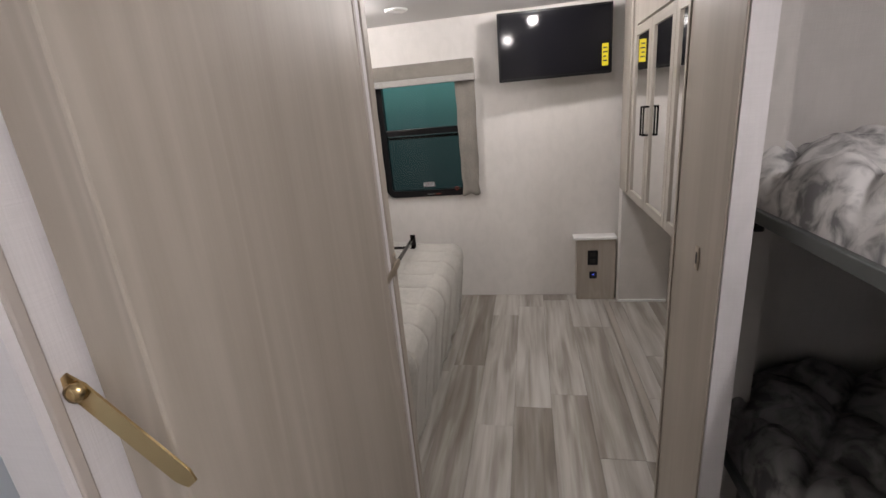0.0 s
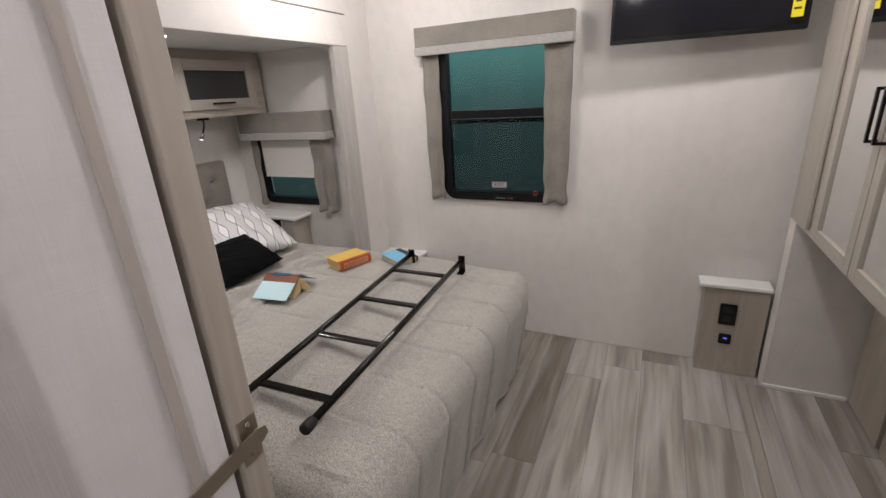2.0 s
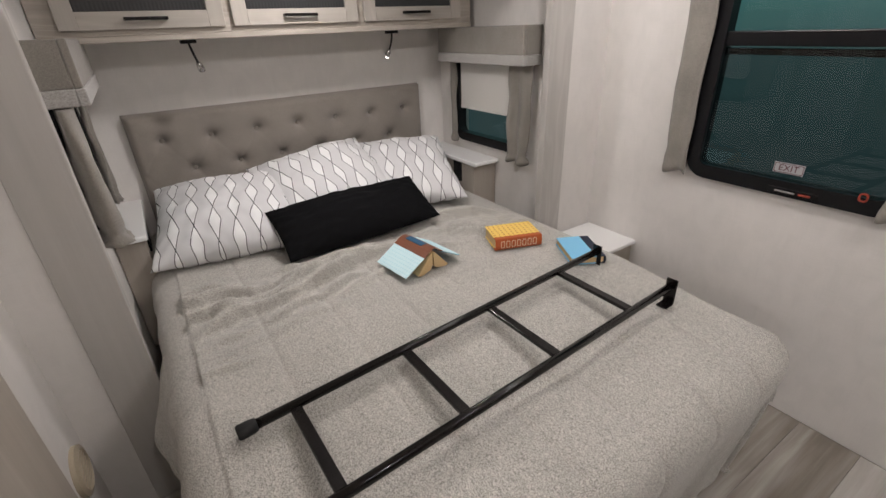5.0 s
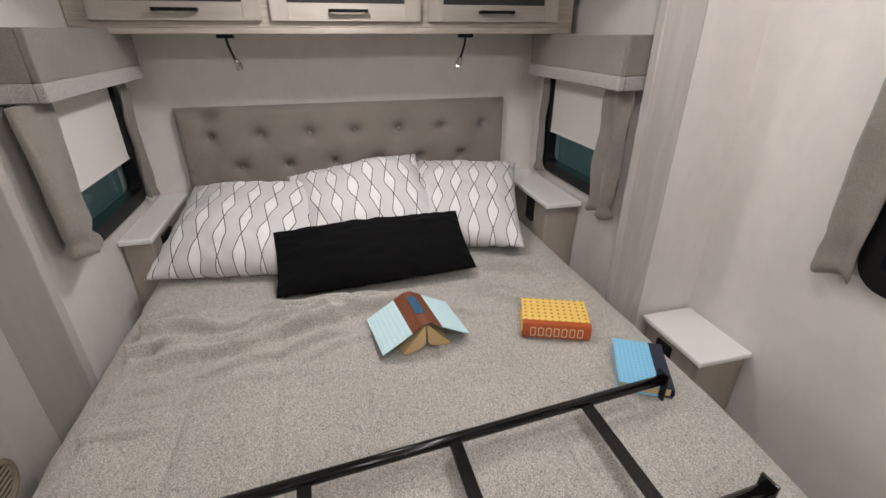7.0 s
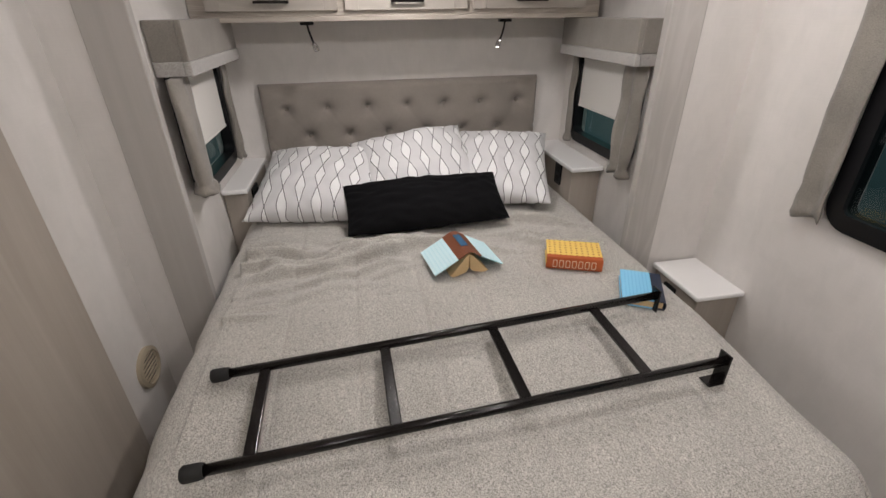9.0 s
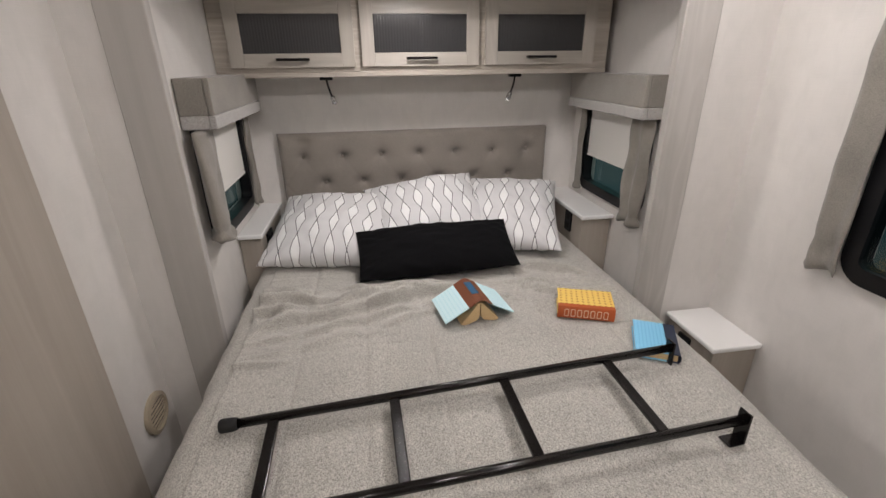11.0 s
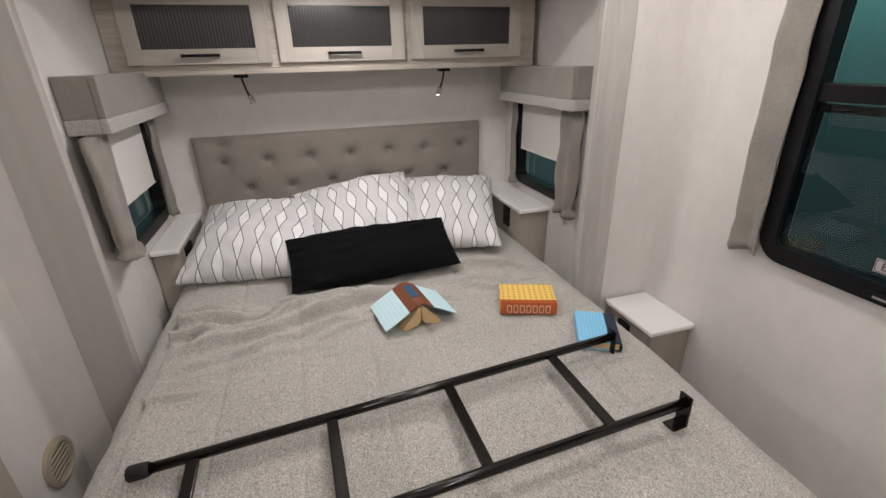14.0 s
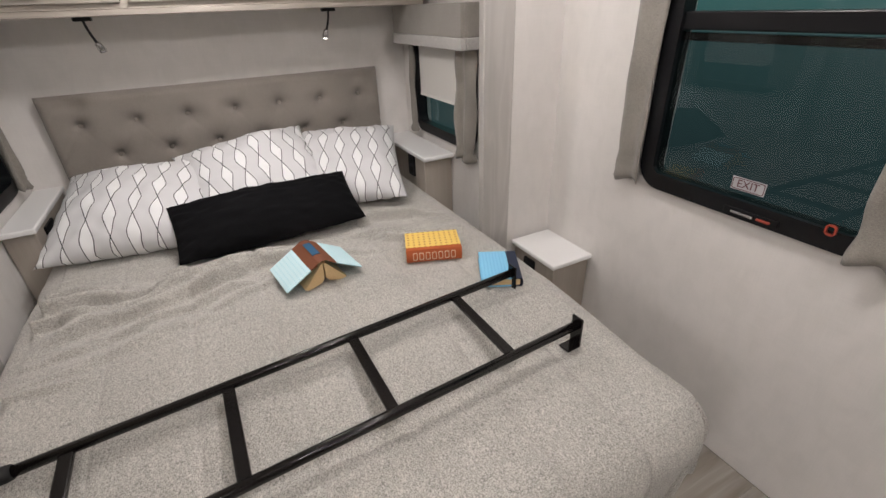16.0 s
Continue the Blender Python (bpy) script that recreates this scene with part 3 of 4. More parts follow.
# ---- pillows ----
def pillow_bm(w, h, fat, seed, pinch=1.0, nu=64, nv=48):
    def shape(side):
        def fn(u, v):
            a, b = 2 * u - 1, 2 * v - 1
            x = w / 2 * a * (1 - 0.07 * pinch * (1 - b * b) * abs(a) ** 3)
            y = h / 2 * b * (1 - 0.08 * pinch * (1 - a * a) * abs(b) ** 3)
            body = max(0.0, (1 - abs(a) ** 2.6) * (1 - abs(b) ** 2.6)) ** 0.62
            z = fat * body * (0.5 + 0.12 * noise.noise(Vector((a * 1.6, b * 1.6, seed))))
            z += 0.010 * body * noise.noise(Vector((a * 5, b * 5, seed + 3.0)))
            rim = max(abs(a), abs(b))
            # gathers that run in from the seams, strongest near the corners
            corner = (abs(a) * abs(b)) ** 1.5
            z += (0.012 * math.sin(17 * (a + b) + seed) * max(0, rim - 0.65)) * body ** 0.3
            z += 0.010 * corner * body ** 0.35 * math.sin(26 * (abs(a) - abs(b)) + seed * 2.3) * max(0.0, rim - 0.5) * 2
            z += 0.007 * body ** 0.3 * noise.noise(Vector((a * 9, b * 3, seed))) * max(0.0, abs(b) - 0.55) * 2
            return x, y, side * z
        return fn
    bm = joined(grid_mesh(nu, nv, shape(1)), grid_mesh(nu, nv, shape(-1)))
    bmesh.ops.remove_doubles(bm, verts=bm.verts[:], dist=0.0005)
    bmesh.ops.recalc_face_normals(bm, faces=bm.faces[:])
    for f in bm.faces:
        f.smooth = True
    return bm


def set_pillow(name, label, material, bottom, width, height, fat, lean, turn, tilt, seed, group="", pinch=1.0):
    """A pillow whose lower edge stands at bottom; lean: degrees from flat; turn about z; tilt in its own plane."""
    ob = new(name, mesh_of(name, pillow_bm(width, height, fat, seed, pinch), material))
    ob.matrix_world = Matrix.Translation(bottom) @ pose(0, 0, 0, 0, 0, 90 + turn) @ pose(0, 0, 0, lean, 0, 0) @ pose(0, 0, 0, 0, 0, tilt) @ Matrix.Translation((0, height / 2, 0))
    return tagged(ob, label, "pillow", group)


PILLOWS = "patterned pillows on the bed"
set_pillow("pillow", "white pillow with dark diamond line print", DIAMOND, (-1.82, 5.325, 0.676), 0.57, 0.55, 0.215, 17, -9, 0, 1.0, PILLOWS)
set_pillow("pillow", "white pillow with dark diamond line print, leaning on another", DIAMOND, (-1.91, 5.855, 0.690), 0.59, 0.50, 0.21, 25, -10, 14, 4.0, PILLOWS)
set_pillow("pillow", "white diamond print pillow propped on the headboard", DIAMOND, (-1.835, 6.185, 0.680), 0.48, 0.56, 0.20, 21, -17, 0, 7.0, PILLOWS)
set_pillow("bolster_pillow", "long black velvet lumbar pillow on the quilt", BLACK_VELVET, (-1.655, 5.838, 0.672), 0.69, 0.28, 0.145, 27, 0, 2, 9.0, pinch=0.35)


# ---- ladder lying on the bed ----
def ladder_at(f, side):
    a = Vector((-0.913, 5.165, 0.665)) if side == 0 else Vector((-0.640, 5.176, 0.660))
    b = Vector((-0.993, 6.430, 0.685)) if side == 0 else Vector((-0.702, 6.430, 0.679))
    return a.lerp(b, f)


ladder = thing("bunk_ladder", "black enamelled steel bunk ladder lying on the quilt", "ladder")
for side in (0, 1):
    rail = part("rail", tube([ladder_at(0.0, side), ladder_at(1.0, side)], 0.0122, 16), BLACK_METAL, ladder)
    part("end_cap", tube([ladder_at(-0.004, side), ladder_at(0.0, side), ladder_at(0.022, side), ladder_at(0.030, side)], [0.0145, 0.0178, 0.0172, 0.0152], 16), RUBBER, ladder, "black rubber foot")
    e = ladder_at(1.0, side)
    bracket = joined(boxes((-0.018, 0.018, -0.003, 0.003, -0.064, 0.024), bevel=0.002),
                     boxes((-0.018, 0.018, -0.042, 0.003, -0.065, -0.060), bevel=0.002))
    part("bracket", moved(bracket, Matrix.Translation(e) @ pose(0, 0, 0, 0, 0, 4)), BLACK_METAL, ladder, "black flat steel hook bracket")
for k in range(4):
    f = (0.124 + 0.304 * k + (0.012 if k == 3 else 0.0)) / 1.265
    a, b = ladder_at(f, 0), ladder_at(f, 1)
    mid, span = (a + b) / 2, (b - a).length
    part("rung", moved(boxes((-span / 2, span / 2, -0.0135, 0.0135, -0.006, 0.006), bevel=0.003), Matrix.Translation(mid) @ pose(0, 0, 0, 0, 0, math.degrees(math.atan2(b.y - a.y, b.x - a.x)))), BLACK_METAL, ladder)


# ---- overhead cabinet ----
cabinet = thing("overhead_cabinet", "greige oak overhead cabinet with three smoked glass doors", "cabinet")
CAB_X, CAB_Z0, CAB_Z1 = -2.135, 1.436, 1.788
part("body", boxes((SLIDE_BACK, CAB_X, SLIDE_Y0 + 0.003, 6.712, CAB_Z0 + 0.02, CAB_Z1), bevel=0.002), WOOD_H, cabinet)
part("bottom_board", boxes((SLIDE_BACK, CAB_X + 0.004, SLIDE_Y0 + 0.003, 6.712, CAB_Z0, CAB_Z0 + 0.0195), bevel=0.002), WOOD_H, cabinet)


def framed_door(parent, y0, y1, z0, z1, x, rim, frame_mat, rail_mat, pane_mat, thick=0.02, facing=1, reeds=False):
    """A door in the yz plane at x: two stiles, two rails and a pane set back."""
    xa, xb = min(x, x + thick * facing), max(x, x + thick * facing)
    door = new("door")
    door.parent = parent
    for a, b in ((y0, y0 + rim), (y1 - rim, y1)):
        part("stile", boxes((xa, xb, a, b, z0, z1), bevel=0.002), frame_mat, door)
    for a, b in ((z0, z0 + rim), (z1 - rim, z1)):
        part("rail", boxes((xa, xb, y0 + rim, y1 - rim, a, b), bevel=0.0015), rail_mat, door)
    px = x + thick * facing * 0.5
    if reeds:
        n = int((y1 - y0 - 2 * rim) / 0.012)
        step = (y1 - y0 - 2 * rim) / n

        def reed(u, v):
            return px + facing * 0.0011 * abs(math.sin(u * n * math.pi)), y0 + rim + u * n * step, z0 + rim + v * (z1 - z0 - 2 * rim)
        part("pane", grid_mesh(n * 4, 1, reed), pane_mat, door, "smoked reeded glass")
    else:
        part("pane", boxes((px - 0.002, px + 0.002, y0 + rim, y1 - rim, z0 + rim, z1 - rim)), pane_mat, door)
    return door


def bar_handle(parent, centre, length, along, out):
    """A flat black bow handle; along and out are unit vectors."""
    c, a, o = Vector(centre), Vector(along), Vector(out)
    n = a.cross(o)
    bm = bmesh.new()
    for lo, hi, o0, o1 in ((-length / 2, length / 2, 0.022, 0.030), (-length / 2, -length / 2 + 0.009, 0.0, 0.022), (length / 2 - 0.009, length / 2, 0.0, 0.022)):
        vs = [bm.verts.new(c + a * s + o * q + n * r) for r in (-0.0055, 0.0055) for q in (o0, o1) for s in (lo, hi)]
        for f in ((0, 2, 3, 1), (4, 5, 7, 6), (0, 1, 5, 4), (2, 6, 7, 3), (0, 4, 6, 2), (1, 3, 7, 5)):
            bm.faces.new([vs[i] for i in f])
    bmesh.ops.recalc_face_normals(bm, faces=bm.faces[:])
    bmesh.ops.bevel(bm, geom=bm.edges[:], offset=0.0012, segments=1, affect="EDGES")
    return part("handle", bm, BLACK_METAL, parent, "black bow handle")


for a, b in ((5.026, 5.540), (5.570, 6.088), (6.118, 6.636)):
    d = framed_door(cabinet, a, b, 1.476, 1.738, CAB_X + 0.001, 0.056, WOOD_PALE, WOOD_PALE_H, SMOKE, reeds=True)
    bar_handle(d, (CAB_X + 0.020, (a + b) / 2, 1.508), 0.135, (0, 1, 0), (1, 0, 0))


# ---- reading lamps under the cabinet ----
def reading_lamp(y, sway, lit):
    lamp = thing("reading_lamp", "small chrome gooseneck reading lamp under the cabinet" + (", switched on" if lit else ""), "reading lamp", (-2.19, y, CAB_Z0), "reading lamps")
    part("mount", boxes((-0.018, 0.018, -0.028, 0.028, -0.014, -0.001), bevel=0.003), BLACK_PLASTIC, lamp, "black mounting plate")
    part("neck", tube([(0, 0, -0.012), (0.004, sway * 0.3, -0.035), (0.0, sway * 0.8, -0.062), (-0.008, sway * 1.3, -0.085)], 0.0045, 10), BLACK_PLASTIC, lamp, "black flexible neck")
    part("head", tube([(-0.008, sway * 1.3, -0.082), (-0.010, sway * 1.4, -0.088), (-0.016, sway * 1.9, -0.108), (-0.018, sway * 2.0, -0.116)], [0.006, 0.011, 0.013, 0.0115], 14), CHROME, lamp, "chrome lamp head")
    if lit:
        part("lens", tube([(-0.018, sway * 2.0, -0.1165), (-0.0185, sway * 2.0, -0.119)], 0.008, 12), LENS, lamp, "lit lens")


reading_lamp(5.403, 0.013, False)
reading_lamp(6.283, -0.012, True)


# ---- bedside shelves ----
def shelf_cabinet(name, label, x0, x1, y0, y1, top, bottom, body_inset, outlet=None):
    cab = thing(name, label, "bedside cabinet", ((x0 + x1) / 2, (y0 + y1) / 2, bottom), "bedside cabinets")
    inv = Matrix.Translation((-(x0 + x1) / 2, -(y0 + y1) / 2, -bottom))
    bx0, bx1, by0, by1 = body_inset
    part("body", moved(boxes((bx0, bx1, by0, by1, bottom, top - 0.0225), bevel=0.003), inv), WOOD, cab)
    part("top", moved(boxes((x0, x1, y0, y1, top - 0.022, top), bevel=0.006, segments=3), inv), WHITE_TOP, cab, "white solid-surface top")
    return cab, inv


def outlet(parent, inv, centre, normal, w=0.07, h=0.11, led=False):
    """A black power outlet or charger plate on a face; normal is one of x, y axes."""
    c, n = Vector(centre), Vector(normal)
    turn = Matrix.Translation(c) @ Vector((0, -1, 0)).rotation_difference(n).to_matrix().to_4x4()
    plate = part("outlet", moved(rounded_plate(w, h, 0.008, 0.006), inv @ turn @ Matrix.Translation((0, -0.004, 0))), BLACK_PLASTIC, parent, "black power outlet")
    for dz in ((-h * 0.22, h * 0.22) if h > 0.08 else (0,)):
        part("socket", moved(rounded_plate(w * 0.5, h * (0.26 if h > 0.08 else 0.5), 0.006, 0.005), inv @ turn @ Matrix.Translation((0, -0.0075, dz))), RUBBER, plate)
    if led:
        part("indicator", moved(boxes((-0.008, 0.008, -0.0125, -0.0105, 0.004, 0.010)), inv @ turn), BLUE_LED, plate, "blue indicator light")


c, inv = shelf_cabinet("bedside_cabinet", "greige oak bedside cabinet with a white top, beside the pillows", -2.478, -1.925, 6.575, SLIDE_Y1 - 0.003, 0.786, 0.30, (-2.478, -1.955, 6.590, SLIDE_Y1 - 0.003))
outlet(c, inv, (-2.10, 6.590, 0.708), (0, -1, 0))
c, inv = shelf_cabinet("bedside_cabinet", "greige oak bedside cabinet with a narrow white top", -2.478, -1.965, SLIDE_Y0 + 0.003, 5.068, 0.786, 0.30, (-2.478, -1.995, SLIDE_Y0 + 0.003, 5.055))
outlet(c, inv, (-2.14, 5.055, 0.708), (0, 1, 0))
c, inv = shelf_cabinet("bedside_cabinet", "low greige oak shelf cabinet with a white top in the corner", WING_X + 0.012, -1.200, 6.788, WALL_Y - 0.003, 0.487, 0.0, (WING_X + 0.012, -1.220, 6.810, WALL_Y - 0.003))
outlet(c, inv, (-1.375, 6.810, 0.405), (0, -1, 0), 0.07, 0.06)
c, inv = shelf_cabinet("bedside_cabinet", "slim oak cabinet with a white top under the television", 0.415, 0.727, 6.885, WALL_Y - 0.003, 0.508, 0.0, (0.440, 0.722, 6.900, WALL_Y - 0.003))
outlet(c, inv, (0.556, 6.900, 0.345), (0, -1, 0), 0.075, 0.115)
outlet(c, inv, (0.560, 6.900, 0.205), (0, -1, 0), 0.055, 0.055, True)
tagged(c, group="")


# ---- windows ----
def pleated_panel(w, h, depth, waves, seed):
    """A lined, gathered cloth panel hanging in the xz plane: soft folds, tied in a little above a bunched hem."""
    def fn(u, v):
        a = u * math.tau
        c, q = math.cos(a), math.sin(a)
        tie = math.exp(-((v - 0.90) / 0.05) ** 2)
        hem = math.exp(-((v - 0.965) / 0.035) ** 2)
        half = w / 2 * (1 - 0.10 * v - 0.10 * tie + 0.05 * hem)
        x = half * (abs(c) ** 0.8) * (1 if c > 0 else -1)
        thick = depth * (0.40 + 0.35 * v + 0.25 * hem - 0.2 * tie)
        if v > 0.995:
            thick *= 0.5
        y = thick * q * 0.6 + depth * 0.38 * math.sin(x / w * waves * math.tau + seed) * (0.35 + 0.65 * v)
        y += 0.010 * noise.noise(Vector((x * 14, v * h * 9, seed))) + 0.008 * (tie + hem) * noise.noise(Vector((x * 50, v * 30, seed)))
        x += 0.006 * noise.noise(Vector((v * h * 8, seed, q)))
        return x, y, -h * v + 0.008 * math.sin(x * 60 + seed) * v
    bm = grid_mesh(40, 44, fn)
    bmesh.ops.remove_doubles(bm, verts=bm.verts[:], dist=0.00005)
    bmesh.ops.holes_fill(bm, edges=[e for e in bm.edges if e.is_boundary], sides=100)
    bmesh.ops.recalc_face_normals(bm, faces=bm.faces[:])
    return bm


def rv_window(name, label, m, w, h, bar, valance, valance_box, left_panel, right_panel, panel_drop, rim=0.046):
    """A vehicle window in its own frame of axes: x across, y outwards from the wall into the room is negative, z up from the sill's middle."""
    win = new(name)
    win.matrix_world = m
    tagged(win, label, "window", "", "structure")
    part("window_frame", moved(rounded_ring(w, h, rim, 0.05, 0.08), Matrix.Translation((0, -0.004, h / 2))), BLACK_PLASTIC, win, "black window frame with round corners")
    if bar:
        part("meeting_bar", boxes((-w / 2 + 0.03, w / 2 - 0.03, -0.018, 0.024, bar - 0.022, bar + 0.026), bevel=0.004), BLACK_PLASTIC, win, "black cross bar")
        part("sash", boxes((-w / 2 + 0.036, w / 2 - 0.036, -0.006, 0.006, bar - 0.050, bar - 0.028), bevel=0.003), BLACK_METAL, win)
        lower = part("pane", boxes((-w / 2 + 0.02, w / 2 - 0.02, -0.016, -0.012, 0.02, bar - 0.024)), GLASS_LOW, win)
        upper = part("pane", boxes((-w / 2 + 0.02, w / 2 - 0.02, 0.012, 0.016, bar, h - 0.02)), GLASS, win)
        lower.visible_shadow = upper.visible_shadow = False
    else:
        pane = part("pane", boxes((-w / 2 + 0.02, w / 2 - 0.02, 0.008, 0.012, 0.02, h - 0.02)), GLASS, win)
        pane.visible_shadow = False
    return win


big = rv_window("window_1", "black framed tinted window with a cross bar", pose((WIN[0] + WIN[1]) / 2, WALL_Y + 0.004, WIN[2]), WIN[1] - WIN[0], WIN[3] - WIN[2], 0.500, 0, 0, 0, 0, 0, rim=0.052)
part("latch", boxes((-0.005, 0.058, -0.042, -0.030, 0.016, 0.024), bevel=0.002), CHROME, big, "bright latch bar")
RED = mat("red_plastic", (0.30, 0.045, 0.025), 0.45)
part("latch_tab", boxes((0.066, 0.102, -0.042, -0.030, 0.016, 0.023), bevel=0.003), RED, big, "red release tab")
part("pull_ring", moved(rounded_ring(0.025, 0.028, 0.005, 0.006, 0.010, 4), Matrix.Translation((0.232, -0.034, 0.055))), RED, big, "red pull ring")
part("latch_base", boxes((-0.03, 0.12, -0.0345, -0.0295, 0.010, 0.030), bevel=0.002), BLACK_PLASTIC, big)


def valance_of(name, label, m, w, h, d):
    """Padded box valance with a pale band along its lower edge; back at y=0, front at y=-d, bottom at z=0."""
    v = new(name)
    v.matrix_world = m
    tagged(v, label, "valance", "window valances")
    band = 0.045
    part("box", boxes((-w / 2, w / 2, -d, -d + 0.02, band, h), (-w / 2, -w / 2 + 0.02, -d + 0.02, 0, band, h), (w / 2 - 0.02, w / 2, -d + 0.02, 0, band, h),
                      (-w / 2 + 0.02, w / 2 - 0.02, -d + 0.02, 0, h - 0.02, h), bevel=0.004), DRAPE, v)
    part("band", boxes((-w / 2 - 0.004, w / 2 + 0.004, -d - 0.004, -d + 0.02, 0, band), (-w / 2 - 0.004, -w / 2 + 0.02, -d + 0.02, 0, 0, band),
                       (w / 2 - 0.02, w / 2 + 0.004, -d + 0.02, 0, 0, band), bevel=0.005), PIPING, v, "pale woven band")
    return v


def drape(label, m, w, h, seed, waves=1.6, depth=0.035):
    ob = new("curtain", mesh_of("curtain", pleated_panel(w, h, depth, waves, seed), DRAPE))
    ob.matrix_world = m
    return tagged(ob, label, "curtain", "window curtains")


valance_of("valance", "taupe padded valance over the window", pose(-0.702, WALL_Y - 0.002, 1.694), 0.872, 0.145, 0.088)
drape("short taupe curtain panel beside the window", pose(-1.068, WALL_Y - 0.040, 1.700), 0.108, 0.835, 0.4, 1.2, 0.034)
drape("short taupe curtain panel beside the window", pose(-0.340, WALL_Y - 0.040, 1.700), 0.145, 0.835, 2.1, 1.5, 0.034)

for y, s, lab in ((SLIDE_Y1, 1, "far"), (SLIDE_Y0, -1, "near")):
    turn = 0 if s > 0 else 180
    m = pose(-2.01, y + s * 0.004, 0.84, 0, 0, turn)
    w = rv_window("window_2" if s > 0 else "window_3", "small black framed tinted window with a white blind half down", m, 0.60, 0.51, 0, 0, 0, 0, 0, 0)
    b = part("roller_blind", boxes((-0.268, 0.268, -0.012, -0.009, 0.185 if s > 0 else 0.17, 0.50)), BLIND, w, "white roller blind")
    part("hem_bar", boxes((-0.268, 0.268, -0.015, -0.008, 0.178 if s > 0 else 0.163, 0.188 if s > 0 else 0.173), bevel=0.002), BLIND, b)
    valance_of("valance", "taupe padded box valance with a pale woven band", pose(-1.985, y - s * 0.002, 1.270 if s > 0 else 1.288, 0, 0, turn), 0.68, 0.165, 0.112)
    front = -1.735 if s > 0 else -1.685
    drape("short taupe curtain panel tied beside the small window", pose(front, y - s * (0.045 if s > 0 else 0.050), 1.285, 0, 0, turn), 0.155 if s > 0 else 0.20, 0.475 if s > 0 else 0.40, 1.0 + s, 1.7 if s > 0 else 0.25, 0.045 if s > 0 else 0.080)
    drape("narrow taupe curtain panel beside the small window", pose(-2.295, y - s * 0.040, 1.285, 0, 0, turn), 0.058, 0.45, 3.0 + s, 0.9, 0.03)

# what lies outside: a backdrop that glows by itself, brighter with height
backdrop_glow = mat("teal_backdrop_glow", (0.008, 0.016, 0.016), 0.8)
n_, l_, b_ = nodes(backdrop_glow)
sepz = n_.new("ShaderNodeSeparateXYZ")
l_.new(coords(backdrop_glow), sepz.inputs[0])
band = ramp(backdrop_glow, calc(backdrop_glow, "MULTIPLY_ADD", sepz.outputs[2], 0.5, 0.0), [(0.30, (0.030, 0.056, 0.058)), (0.62, (0.042, 0.092, 0.09)), (0.74, (0.056, 0.145, 0.14)), (0.90, (0.11, 0.28, 0.265))])
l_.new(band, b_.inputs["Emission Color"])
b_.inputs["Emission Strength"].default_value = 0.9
structure("backdrop", boxes((-9.0, 2.5, 8.2, 8.22, -0.3, 3.0), (-9.02, -9.0, 3.6, 8.2, -0.3, 3.0), (-9.0, -1.6, 3.58, 3.6, -0.3, 3.0)), backdrop_glow, "dim teal backdrop outside the windows, glowing brighter towards the top")


# ---- television ----
tv = thing("television", "black flat television on a wall arm, with a yellow label", "television", (0.295, 6.84, 1.87))
tv.matrix_world = pose(0.283, 6.826, 1.858, 0, 0, 4.5)
part("screen", boxes((-0.352, 0.352, -0.022, -0.018, -0.192, 0.196)), DARK_SCREEN, tv, "glossy black screen")
part("bezel", rounded_ring(0.730, 0.420, 0.014, 0.03, 0.006), BLACK_PLASTIC, tv, "thin black bezel")
part("back", joined(boxes((-0.36, 0.36, -0.0175, 0.012, -0.205, 0.205), bevel=0.004), boxes((-0.22, 0.22, 0.0125, 0.035, -0.17, 0.1), bevel=0.01)), BLACK_PLASTIC, tv)
part("arm", boxes((-0.05, 0.05, 0.036, 0.171, -0.05, 0.05), bevel=0.004), BLACK_METAL, tv, "black wall arm")
sticker = part("sticker", boxes((0.300, 0.340, -0.0245, -0.0225, -0.165, -0.03)), YELLOW_LABEL, tv, "yellow energy label")
for k, (a, b) in enumerate(((0.006, 0.030), (0.005, 0.034), (0.008, 0.026), (0.006, 0.031))):
    part("print", boxes((0.300 + a, 0.300 + b, -0.0252, -0.0246, -0.06 - k * 0.026, -0.052 - k * 0.026)), INK, sticker)


# ---- wardrobe ----
wardrobe = thing("wardrobe", "pale oak wardrobe with mirrored doors over an open niche", "wardrobe", (0.9, 6.0, 0))
at = Matrix.Translation((-0.9, -6.0, 0))
WX = CLOSET_X
part("body", moved(boxes((WX + 0.025, 1.70, 5.175, 6.85, 0.895, CEIL - 0.004)), at), WOOD, wardrobe)
part("frame", moved(boxes((WX, WX + 0.024, 4.922, 4.945, 0.0, CEIL - 0.004), (WX, WX + 0.024, 6.52, 6.895, 0.872, CEIL - 0.004),
                          (WX, WX + 0.024, 4.945, 6.52, 0.872, 0.900), (WX, WX + 0.024, 4.945, 6.52, 1.88, CEIL - 0.004), bevel=0.002), at), WOOD_PALE, wardrobe)
part("pilaster", moved(boxes((WX - 0.014, WX - 0.001, 6.60, 6.66, 0.895, CEIL - 0.004), bevel=0.004), at), WOOD_PALE, wardrobe)
part("niche_end", moved(boxes((WX + 0.002, 1.074, 6.80, 6.895, 0.0, 0.870)), at), PAPER, wardrobe, "wallpapered end of the niche")
part("niche_floor", moved(boxes((0.664, 1.076, 4.95, 6.80, 0.0, 0.021)), at), SEAM, wardrobe, "raised plank floor of the niche")
